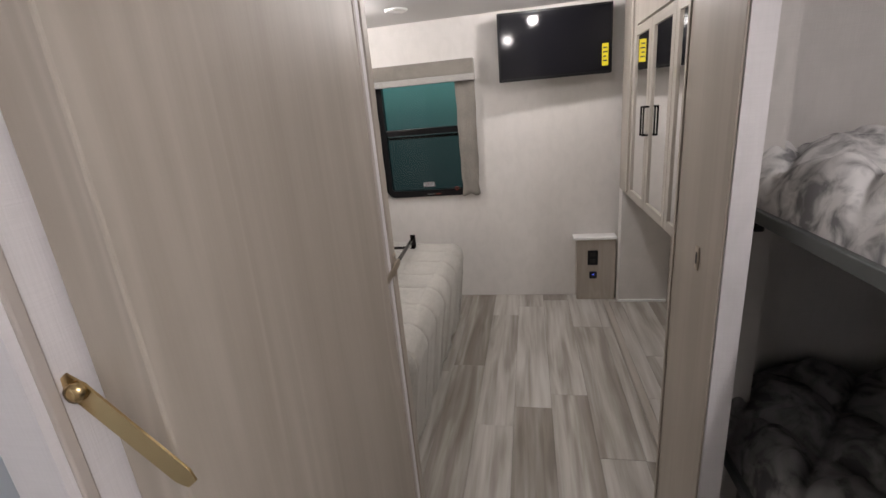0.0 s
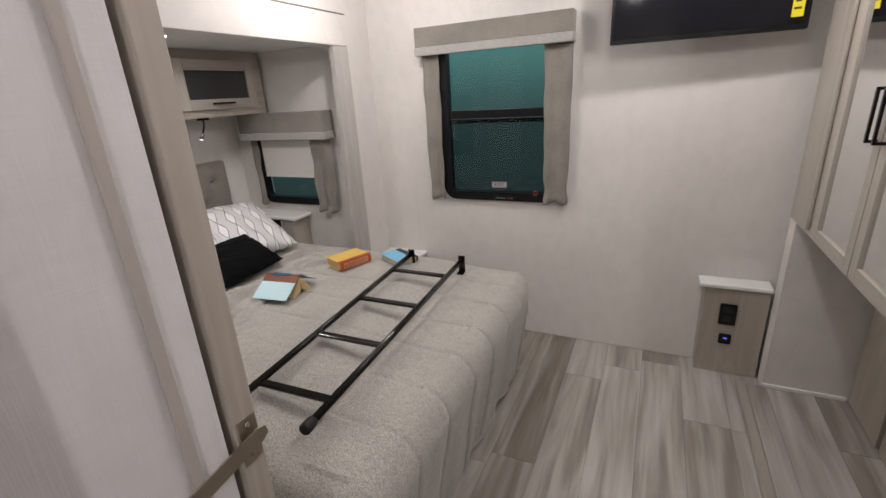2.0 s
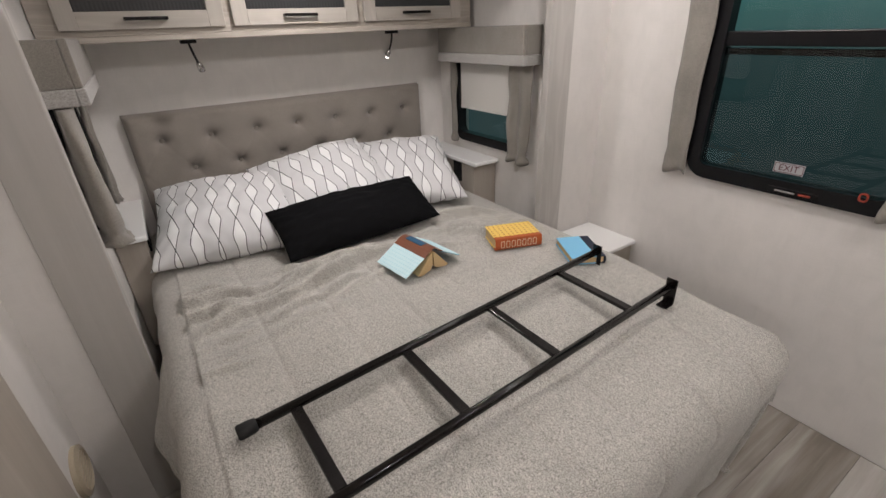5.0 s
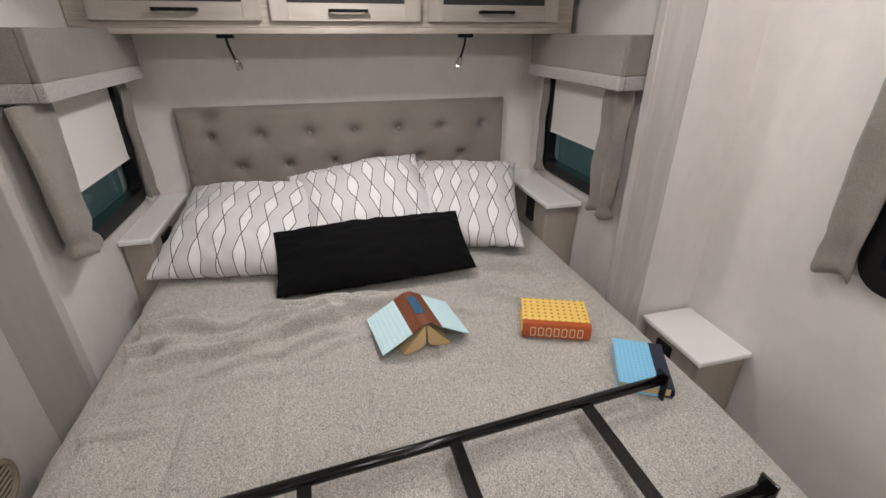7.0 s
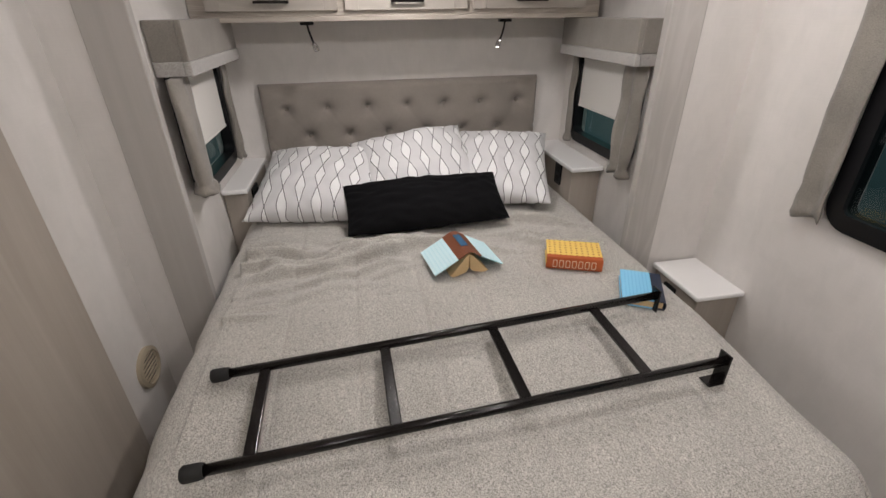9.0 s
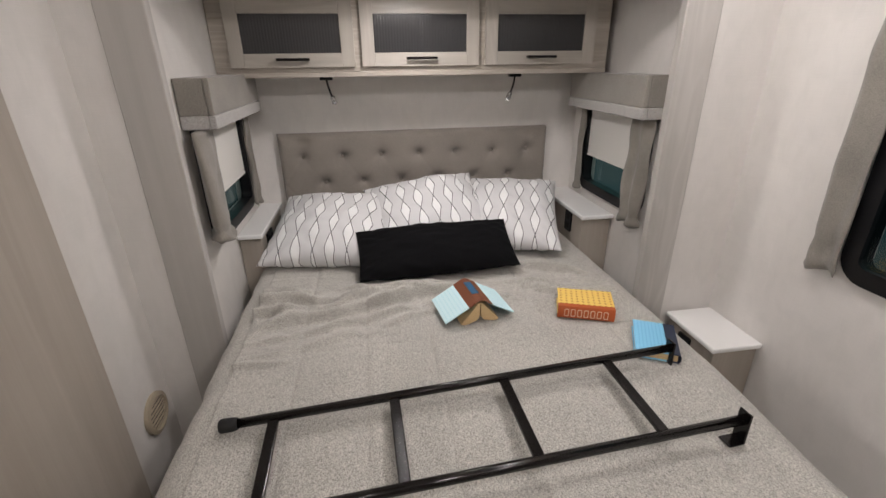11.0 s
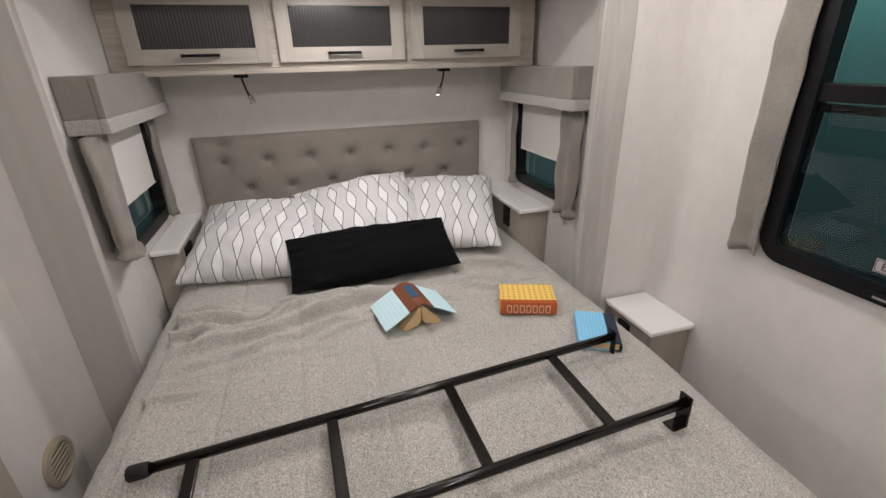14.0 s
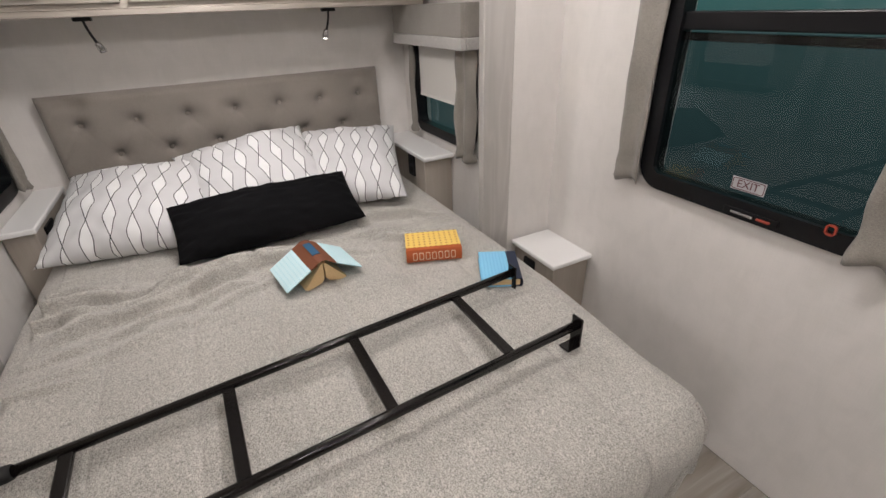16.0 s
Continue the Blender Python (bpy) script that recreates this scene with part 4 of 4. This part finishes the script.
for x0, x1, joints in ((0.665, 0.748, (4.95, 5.62, 6.799)), (0.748, 0.938, (4.95, 6.03, 6.799)), (0.938, 1.076, (4.95, 5.50, 6.42, 6.799))):
    for lo, hi in zip(joints, joints[1:]):
        part("plank", moved(boxes((x0 + 0.0007, x1 - 0.0007, lo + 0.0007, hi - 0.0007, 0.0212, 0.027), bevel=0.0006, segments=1), at), PLANK, wardrobe)
part("niche_trim", moved(boxes((0.73, 1.058, 6.786, 6.799, 0.0272, 0.046), bevel=0.003), at), WHITE_TOP, wardrobe, "pale strip at the niche's end")
for i, (a, b) in enumerate(((6.110, 6.492), (5.722, 6.104), (5.334, 5.716), (4.946, 5.328))):
    d = framed_door(wardrobe, a - 6.0, b - 6.0, 0.893, 1.856, WX - 0.001 - 0.9, 0.047, WOOD_PALE, WOOD_PALE_H, MIRROR, 0.02, -1)
    hy = (a + 0.024) if i % 2 == 0 else (b - 0.024)
    bar_handle(d, (WX - 0.021 - 0.9, hy - 6.0, 1.365), 0.15, (0, 0, 1), (-1, 0, 0))
lower = thing("niche_cabinet", "greige oak cabinet doors inside the wardrobe niche", "cabinet", (1.2, 6.0, 0.026))
at2 = Matrix.Translation((-1.2, -6.0, -0.026))
# carcass coloured dark to give the recesses between the doors their shade
part("body", moved(boxes((1.080, 1.70, 5.175, 6.798, 0.026, 0.885)), at2), mat("recess_shade_carcass", (0.10, 0.085, 0.07), 0.6), lower)
for i, (a, b) in enumerate(((6.475, 6.785), (6.085, 6.445), (5.675, 6.040), (5.27, 5.635))):
    d = part("door", moved(boxes((1.060, 1.078, a, b, 0.035, 0.80), bevel=0.003), at2), WOOD, lower)
    hy = (a + 0.02) if i % 2 == 0 else (b - 0.02)
    bar_handle(d, (1.060 - 1.2, hy - 6.0, 0.50), 0.13, (0, 0, 1), (-1, 0, 0))
structure("trim_step", boxes((0.622, 0.6635, 4.95, 6.80, 0.0, 0.034), bevel=0.007), WOOD_PALE_H, "rounded oak floor trim along the niche")

# ---- doors ----
slab = thing("door_1", "greige oak sliding door pushed open along the partition", "door", (-0.7255, 4.784, 0.015), kind="structure")
part("panel", boxes((-0.4195, 0.4195, -0.018, 0.018, 0, 2.02), bevel=0.002), WOOD, slab)
plate = part("strike_plate", boxes((0.420, 0.422, -0.014, 0.014, 1.025, 1.095), bevel=0.0008), NICKEL, slab, "nickel plate with two screws")
for z in (1.038, 1.084):
    part("screw", tube([(0.4221, 0, z), (0.424, 0, z)], [0.005, 0.0035], 10), CHROME, plate)


def strap_latch(label, a, b, width, metal, screw, n=(1, 0, 0)):
    """A flat strap from a to b with a bright screw at a; lies upright beside the wall."""
    a, b = Vector(a), Vector(b)
    st = thing("door_strap", label, "latch", tuple(a), "door straps")
    d = (b - a).normalized()
    n = Vector(n)
    n = (n - d * n.dot(d)).normalized()
    w = d.cross(n)
    bm = bmesh.new()
    vs = []
    for s in (-0.018, 0.0, (b - a).length, (b - a).length + 0.012):
        k = 0.55 if s < -0.01 or s > (b - a).length + 0.01 else 1.0
        for q in (-1, 1):
            for h in (0.004, 0.0065):
                vs.append(bm.verts.new(d * s + w * q * width / 2 * k + n * h))
    for i in range(3):
        o = i * 4
        for f in ((0, 1, 5, 4), (1, 3, 7, 5), (3, 2, 6, 7), (2, 0, 4, 6)):
            bm.faces.new([vs[o + q] for q in f])
    bm.faces.new([vs[i] for i in (0, 2, 3, 1)])
    bm.faces.new([vs[i] for i in (12, 13, 15, 14)])
    bmesh.ops.recalc_face_normals(bm, faces=bm.faces[:])
    part("strap", bm, metal, st)
    part("screw", tube([n * 0.0, n * 0.007, n * 0.012, n * 0.014], [0.006, 0.010, 0.009, 0.004], 14), screw, st, "bright screw head")
    return st


strap_latch("brushed nickel strap latch holding the sliding door", (-0.305, 4.655, 1.055), (-0.300, 4.792, 1.078), 0.024, NICKEL, CHROME)

bath = thing("door_2", "closed greige oak washroom door with a brass strap latch", "door", (-0.245, 4.180, 0.01), kind="structure")
part("panel", boxes((-0.053, 0.009, -0.330, 0.330, 0, 2.03), bevel=0.003), WOOD, bath)
strap_latch("polished brass strap latch across the washroom door's edge", (-0.296, 3.835, 1.300), (-0.222, 3.842, 1.205), 0.020, BRASS, BRASS, (0.2, -1, 0))

# ---- bunks ----
def bunk(z, label, thick, cloth_mat):
    b = thing("bunk_bed", label, "bunk bed", (1.18, 4.0, z), "bunk beds")
    part("side_rail", boxes((-0.535, -0.505, -1.5, 1.11, -0.020, 0.012), bevel=0.003), BUNK_STEEL, b, "dark grey steel side rail")
    part("deck", boxes((-0.505, 0.515, -1.5, 1.11, -0.03, -0.005)), BLACK_PLASTIC, b)
    for y in (0.86, 0.30):
        part("clamp", joined(boxes((-0.50, -0.44, y - 0.03, y + 0.03, -0.055, -0.031), bevel=0.004), tube([(-0.47, y, -0.055), (-0.47, y, -0.075)], 0.016, 12)), BLACK_PLASTIC, b, "black bracket under the bunk")

    def top(u, v):
        sx, sy = -0.52 + u * 1.02, -1.5 + v * 2.6
        puff = abs(math.sin((sx + 0.55 * sy) * 11.5 + 0.8 * noise.noise(Vector((sx * 3, sy * 3, z))))) * abs(math.sin((sx - 0.75 * sy) * 11.5 + 0.8 * noise.noise(Vector((sx * 3, sy * 3, z + 4)))))
        e = min(sx + 0.52, 0.50 - sx, 1.1 - sy)
        edge = math.sqrt(max(0.0, 1 - max(0.0, 1 - e / 0.10) ** 2))
        return sx, sy, 0.012 + (thick - 0.01 + 0.085 * puff ** 0.36 + 0.012 * noise.noise(Vector((sx * 16, sy * 16, z))) + 0.008 * noise.noise(Vector((sx * 34, sy * 34, z)))) * edge
    part("quilt", grid_mesh(130, 300, top), cloth_mat, b, "marbled puffy quilt")
    return b


bunk(1.20, "upper bunk with a marbled grey puffy quilt on a steel frame", 0.085, BUNK_CLOTH)
bunk(0.46, "lower bunk with a marbled grey quilt coloured darker for shade", 0.085, BUNK_CLOTH_SHADED)


# ---- books on the quilt ----
def cover_mat(name, ground, mark, scale):
    """Cloth cover stamped with a small repeated motif."""
    m = mat(name, ground, 0.6)
    n, l, b = nodes(m)
    sep = n.new("ShaderNodeSeparateXYZ")
    l.new(coords(m), sep.inputs[0])
    fx = calc(m, "ABSOLUTE", calc(m, "SUBTRACT", calc(m, "FRACT", calc(m, "MULTIPLY", sep.outputs[0], scale)), 0.5))
    fy = calc(m, "ABSOLUTE", calc(m, "SUBTRACT", calc(m, "FRACT", calc(m, "MULTIPLY", sep.outputs[1], scale)), 0.5))
    dot = calc(m, "LESS_THAN", calc(m, "ADD", fx, fy), 0.27)
    base(m, mix(m, ground, mark, dot))
    return m


PAGES = mat("tanned_page_edges", (0.50, 0.34, 0.16), 0.8)
tc = coords(PAGES, (1, 1, 900))
base(PAGES, ramp(PAGES, noise_tex(PAGES, tc, 1.0, 1.0), [(0.3, (0.50, 0.34, 0.16)), (0.7, (0.70, 0.52, 0.29))]))
YELLOW_COVER = cover_mat("yellow_stamped_cover", (0.86, 0.60, 0.15), (0.48, 0.22, 0.05), 52)
ORANGE_SPINE = mat("orange_brown_spine", (0.46, 0.095, 0.02), 0.5)
CREAM_MARK = mat("cream_stamping", (0.75, 0.55, 0.38), 0.5)
BLUE_COVER = cover_mat("blue_stamped_cover", (0.24, 0.58, 0.82), (0.13, 0.42, 0.68), 90)
NAVY_SPINE = mat("navy_spine", (0.012, 0.02, 0.045), 0.5)
AQUA_COVER = cover_mat("aqua_stamped_cover", (0.64, 0.87, 0.92), (0.47, 0.76, 0.84), 80)
BROWN_SPINE = mat("brown_leather_spine", (0.19, 0.06, 0.025), 0.5)
TEAL = mat("teal_lining", (0.03, 0.34, 0.46), 0.6)


def closed_book(label, at, turn, w, d, t, cover, spine, marks, wrap=0.0, tip=(0, 0)):
    """A closed book, spine along -y; wrap: how far the spine cloth covers the boards."""
    bk = thing("book", label, "book", at, "books on the bed")
    bk.matrix_world = pose(*at, tip[0], tip[1], turn)
    part("page_block", boxes((-w / 2 + 0.004, w / 2 - 0.004, -d / 2 + 0.006, d / 2 - 0.004, 0.004, t - 0.004)), PAGES, bk, "tanned page block")
    for z in (0.0, t - 0.0035):
        part("cover", boxes((-w / 2, w / 2, -d / 2 + wrap, d / 2, z, z + 0.0035), bevel=0.001), cover, bk)
        if wrap:
            part("spine_cloth", boxes((-w / 2, w / 2, -d / 2, -d / 2 + wrap, z, z + 0.0035), bevel=0.001), spine, bk)

    def back(u, v):
        a = math.pi * v
        return (u - 0.5) * w, -d / 2 + 0.004 - 0.007 * math.sin(a), t / 2 - t / 2 * math.cos(a)
    part("spine", grid_mesh(2, 10, back), spine, bk)
    for i in range(marks):
        x = (i - (marks - 1) / 2) * (w * 0.80 / marks)
        mk = rounded_ring(w * 0.80 / marks * 0.72, t * 0.62, 0.0024, 0.0016, 0.004, 3)
        part("stamping", moved(mk, Matrix.Translation((x, -d / 2 - 0.0036, t / 2))), CREAM_MARK, bk, "cream stamped panels")
    return bk


closed_book("yellow book with an orange-brown spine lying on the quilt", (-1.325, 6.315, 0.638), 69, 0.195, 0.140, 0.047, YELLOW_COVER, ORANGE_SPINE, 7, 0.022)
closed_book("blue book with a navy spine, under the ladder's end", (-1.080, 6.440, 0.638), 152, 0.178, 0.128, 0.030, BLUE_COVER, NAVY_SPINE, 0, 0.034)


def tent_book(at, turn):
    bk = thing("open_book", "open aqua book with a brown spine, face down like a tent", "book", at, "books on the bed")
    bk.matrix_world = pose(*at, 0, 0, turn)
    half, w = 0.125, 0.180
    for s in (-1, 1):
        ang = 29 * s
        m = Matrix.Translation((0, s * 0.020, 0.083)) @ pose(0, 0, 0, -ang, 0, 0)
        y0, y1 = (0.0, half) if s > 0 else (-half, 0.0)
        part("cover", moved(boxes((-w / 2, w / 2, y0, y1, -0.002, 0.0015), bevel=0.001), m), AQUA_COVER, bk, "aqua stamped board")
        hinge = (y0, y0 + 0.026) if s > 0 else (y1 - 0.026, y1)
        part("hinge_cloth", moved(boxes((-w / 2 - 0.0006, w / 2 + 0.0006, *hinge, -0.0024, 0.0022), bevel=0.0008), m), BROWN_SPINE, bk, "brown spine cloth")
        part("lining", moved(boxes((-w / 2 + 0.003, w / 2 - 0.003, y0 + 0.003, y1 - 0.003, -0.004, -0.0022)), m), TEAL, bk, "teal lining")

        def leaf(u, v):
            bow = math.sin(v * math.pi * 0.5)
            y = s * (0.006 + 0.085 * v ** 1.3)
            return (u - 0.5) * (w - 0.008), y, 0.074 * (1 - v ** 2.0) + 0.004

        def leaf2(u, v):
            x, y, z = leaf(u, v)
            return x, y * 0.12, z * 1.0
        bm = bmesh.new()
        prof = [(s * 0.0012, 0.080)] + [(s * (0.010 + 0.062 * (k / 10)), 0.070 * (1 - k / 10) ** 1.12 + 0.007) for k in range(11)] + [(s * (0.060 - 0.016 * k), 0.0015 + 0.0016 * k * k) for k in (0, 1, 2)] + [(s * 0.014, 0.012), (s * 0.0035, 0.024)]
        ends = [[bm.verts.new((x, y, z)) for y, z in prof] for x in (-w / 2 + 0.004, w / 2 - 0.004)]
        for i in range(len(prof)):
            j = (i + 1) % len(prof)
            bm.faces.new((ends[0][i], ends[0][j], ends[1][j], ends[1][i]))
        bm.faces.new(ends[0])
        bm.faces.new(ends[1][::-1])
        bmesh.ops.recalc_face_normals(bm, faces=bm.faces[:])
        part("page_block", bm, PAGES, bk, "tanned fanned pages")

    def spine(u, v):
        a = radians(-60 + 120 * v)
        return (u - 0.5) * w, 0.026 * math.sin(a), 0.074 + 0.018 * math.cos(a)
    part("spine", grid_mesh(2, 12, spine), BROWN_SPINE, bk, "brown spine")
    part("title_panel", boxes((-0.058, 0.035, -0.013, 0.013, 0.0905, 0.0934), bevel=0.0006), mat("dark_blue_title", (0.02, 0.10, 0.20), 0.5), bk, "teal title panel")


tent_book((-1.392, 5.905, 0.636), 8)

# ---- small fittings ----
vent = thing("wall_vent", "round beige floor-level wall vent with slats", "vent", (-1.378, PART_Y1, 0.350))
vent.matrix_world = pose(-1.378, PART_Y1, 0.350, 0, 0, 180) @ Matrix.Scale(1.22, 4)
beige = mat("beige_plastic", (0.40, 0.34, 0.25), 0.45)
ring = bmesh.new()
for r, y in ((0.062, 0.0), (0.062, -0.010), (0.050, -0.014), (0.048, -0.004)):
    for k in range(32):
        a = k * math.tau / 32
        ring.verts.new((r * math.cos(a), y, r * math.sin(a)))
ring.verts.ensure_lookup_table()
for q in range(3):
    for k in range(32):
        j = (k + 1) % 32
        ring.faces.new([ring.verts[i] for i in (q * 32 + k, q * 32 + j, q * 32 + 32 + j, q * 32 + 32 + k)])
bmesh.ops.recalc_face_normals(ring, faces=ring.faces[:])
part("rim", ring, beige, vent)
disc = bmesh.new()
bmesh.ops.create_circle(disc, cap_ends=True, segments=32, radius=0.05, matrix=Matrix.Translation((0, -0.003, 0)) @ pose(0, 0, 0, 90, 0, 0))
part("backing", disc, mat("dark_vent_back", (0.03, 0.025, 0.02), 0.6), vent)
for k in range(7):
    z = -0.038 + k * 0.0127
    hw = math.sqrt(0.048 ** 2 - z ** 2)
    part("slat", moved(boxes((-hw, hw, -0.0025, 0.0025, -0.0022, 0.0022), bevel=0.0008), Matrix.Translation((0, -0.0085, z))), beige, vent)

strike = thing("strike_plate", "small nickel strike plate on the doorway post", "strike plate", (0.538, 4.778, 1.078))
part("plate", boxes((-0.0035, -0.0003, -0.012, 0.012, -0.032, 0.032), bevel=0.001), NICKEL, strike)
part("slot", boxes((-0.0042, -0.0036, -0.005, 0.005, -0.016, 0.016)), INK, strike)


def puck(x, y, z):
    p = thing("ceiling_light", "round white ceiling light, switched on", "ceiling light", (x, y, z), "ceiling lights")
    part("ring", tube([(0, 0, 0), (0, 0, -0.012), (0, 0, -0.016)], [0.082, 0.080, 0.070], 32), WHITE_TOP, p, "white trim ring")
    part("diffuser", tube([(0, 0, -0.0165), (0, 0, -0.024)], [0.066, 0.052], 28), LENS, p, "glowing diffuser")


puck(*LAMP_ROOM, CEIL)
puck(*LAMP_DOOR, CEIL)
# unseen fitting for the added hall fill
puck(*LAMP_HALL_FILL, CEIL)
puck(*LAMP_BED, CEIL)
puck(*LAMP_SLIDE, SLIDE_CEIL)
detector = thing("ceiling_speaker", "flat round white ceiling speaker", "speaker", (-0.68, 6.53, CEIL))
part("grille", tube([(0, 0, 0), (0, 0, -0.008), (0, 0, -0.012)], [0.075, 0.072, 0.06], 28), WHITE_TOP, detector)

# EXIT label on the glass
curve = bpy.data.curves.new("exit_text", "FONT")
curve.body, curve.size, curve.align_x, curve.align_y, curve.extrude = "EXIT", 0.030, "CENTER", "CENTER", 0.0004
text_ob = bpy.data.objects.new("exit_text", curve)
scene.collection.objects.link(text_ob)
bpy.context.view_layer.update()
text_me = bpy.data.meshes.new_from_object(text_ob.evaluated_get(bpy.context.evaluated_depsgraph_get()))
bpy.data.objects.remove(text_ob)
sign = thing("exit_label", "small pale sticker reading EXIT on the window glass", "label", (-0.676, WALL_Y - 0.018, 0.957))
part("backing", boxes((-0.046, 0.046, 0.003, 0.0045, -0.018, 0.018)), mat("pale_grey_sticker", (0.42, 0.42, 0.43), 0.6), sign)
part("border", moved(rounded_ring(0.088, 0.032, 0.0018, 0.0008, 0.002, 2), Matrix.Translation((0, 0.0025, 0))), mat("dark_red_ink", (0.10, 0.025, 0.03), 0.6), sign)
text_me.materials.append(mat("dark_red_lettering", (0.10, 0.025, 0.03), 0.6))
words = new("lettering", text_me)
words.matrix_world = pose(0, 0.002, 0, 90, 0, 0)
words.parent = sign
words.matrix_local = pose(0, 0.002, 0, 90, 0, 0)


# ---- floor planks ----
PLANK_W, PLANK_L = 0.190, 1.22
rng = random.Random(11)
plank_meshes = {}


def plank_mesh(w, length):
    key = (round(w, 3), round(length, 3))
    if key not in plank_meshes:
        plank_meshes[key] = mesh_of("plank", boxes((-w / 2 + 0.0007, w / 2 - 0.0007, -length / 2 + 0.0007, length / 2 - 0.0007, -0.006, 0.0), bevel=0.0006, segments=1), PLANK)
    return plank_meshes[key]


JOINTS = {-2: 5.93, -1: 5.40, 0: 6.77, 1: 5.665, 2: 6.44}
for k in range(-12, 8):
    left = -0.195 + PLANK_W * (k + 1)
    start = JOINTS.get(k, 5.0 + rng.random() * PLANK_L)
    ends = [start + PLANK_L * i for i in range(-5, 4)]
    for a in ends:
        lo, hi = max(a, 2.2 if left > -0.96 else 4.76), min(a + PLANK_L, 6.998 if left > -1.5 else 6.74)
        if hi - lo < 0.03:
            continue
        ob = new("plank", plank_mesh(PLANK_W, hi - lo))
        ob.matrix_world = pose(left + PLANK_W / 2, (lo + hi) / 2, 0, 0, 0, 180 * rng.randint(0, 1))
        ob.parent = floor
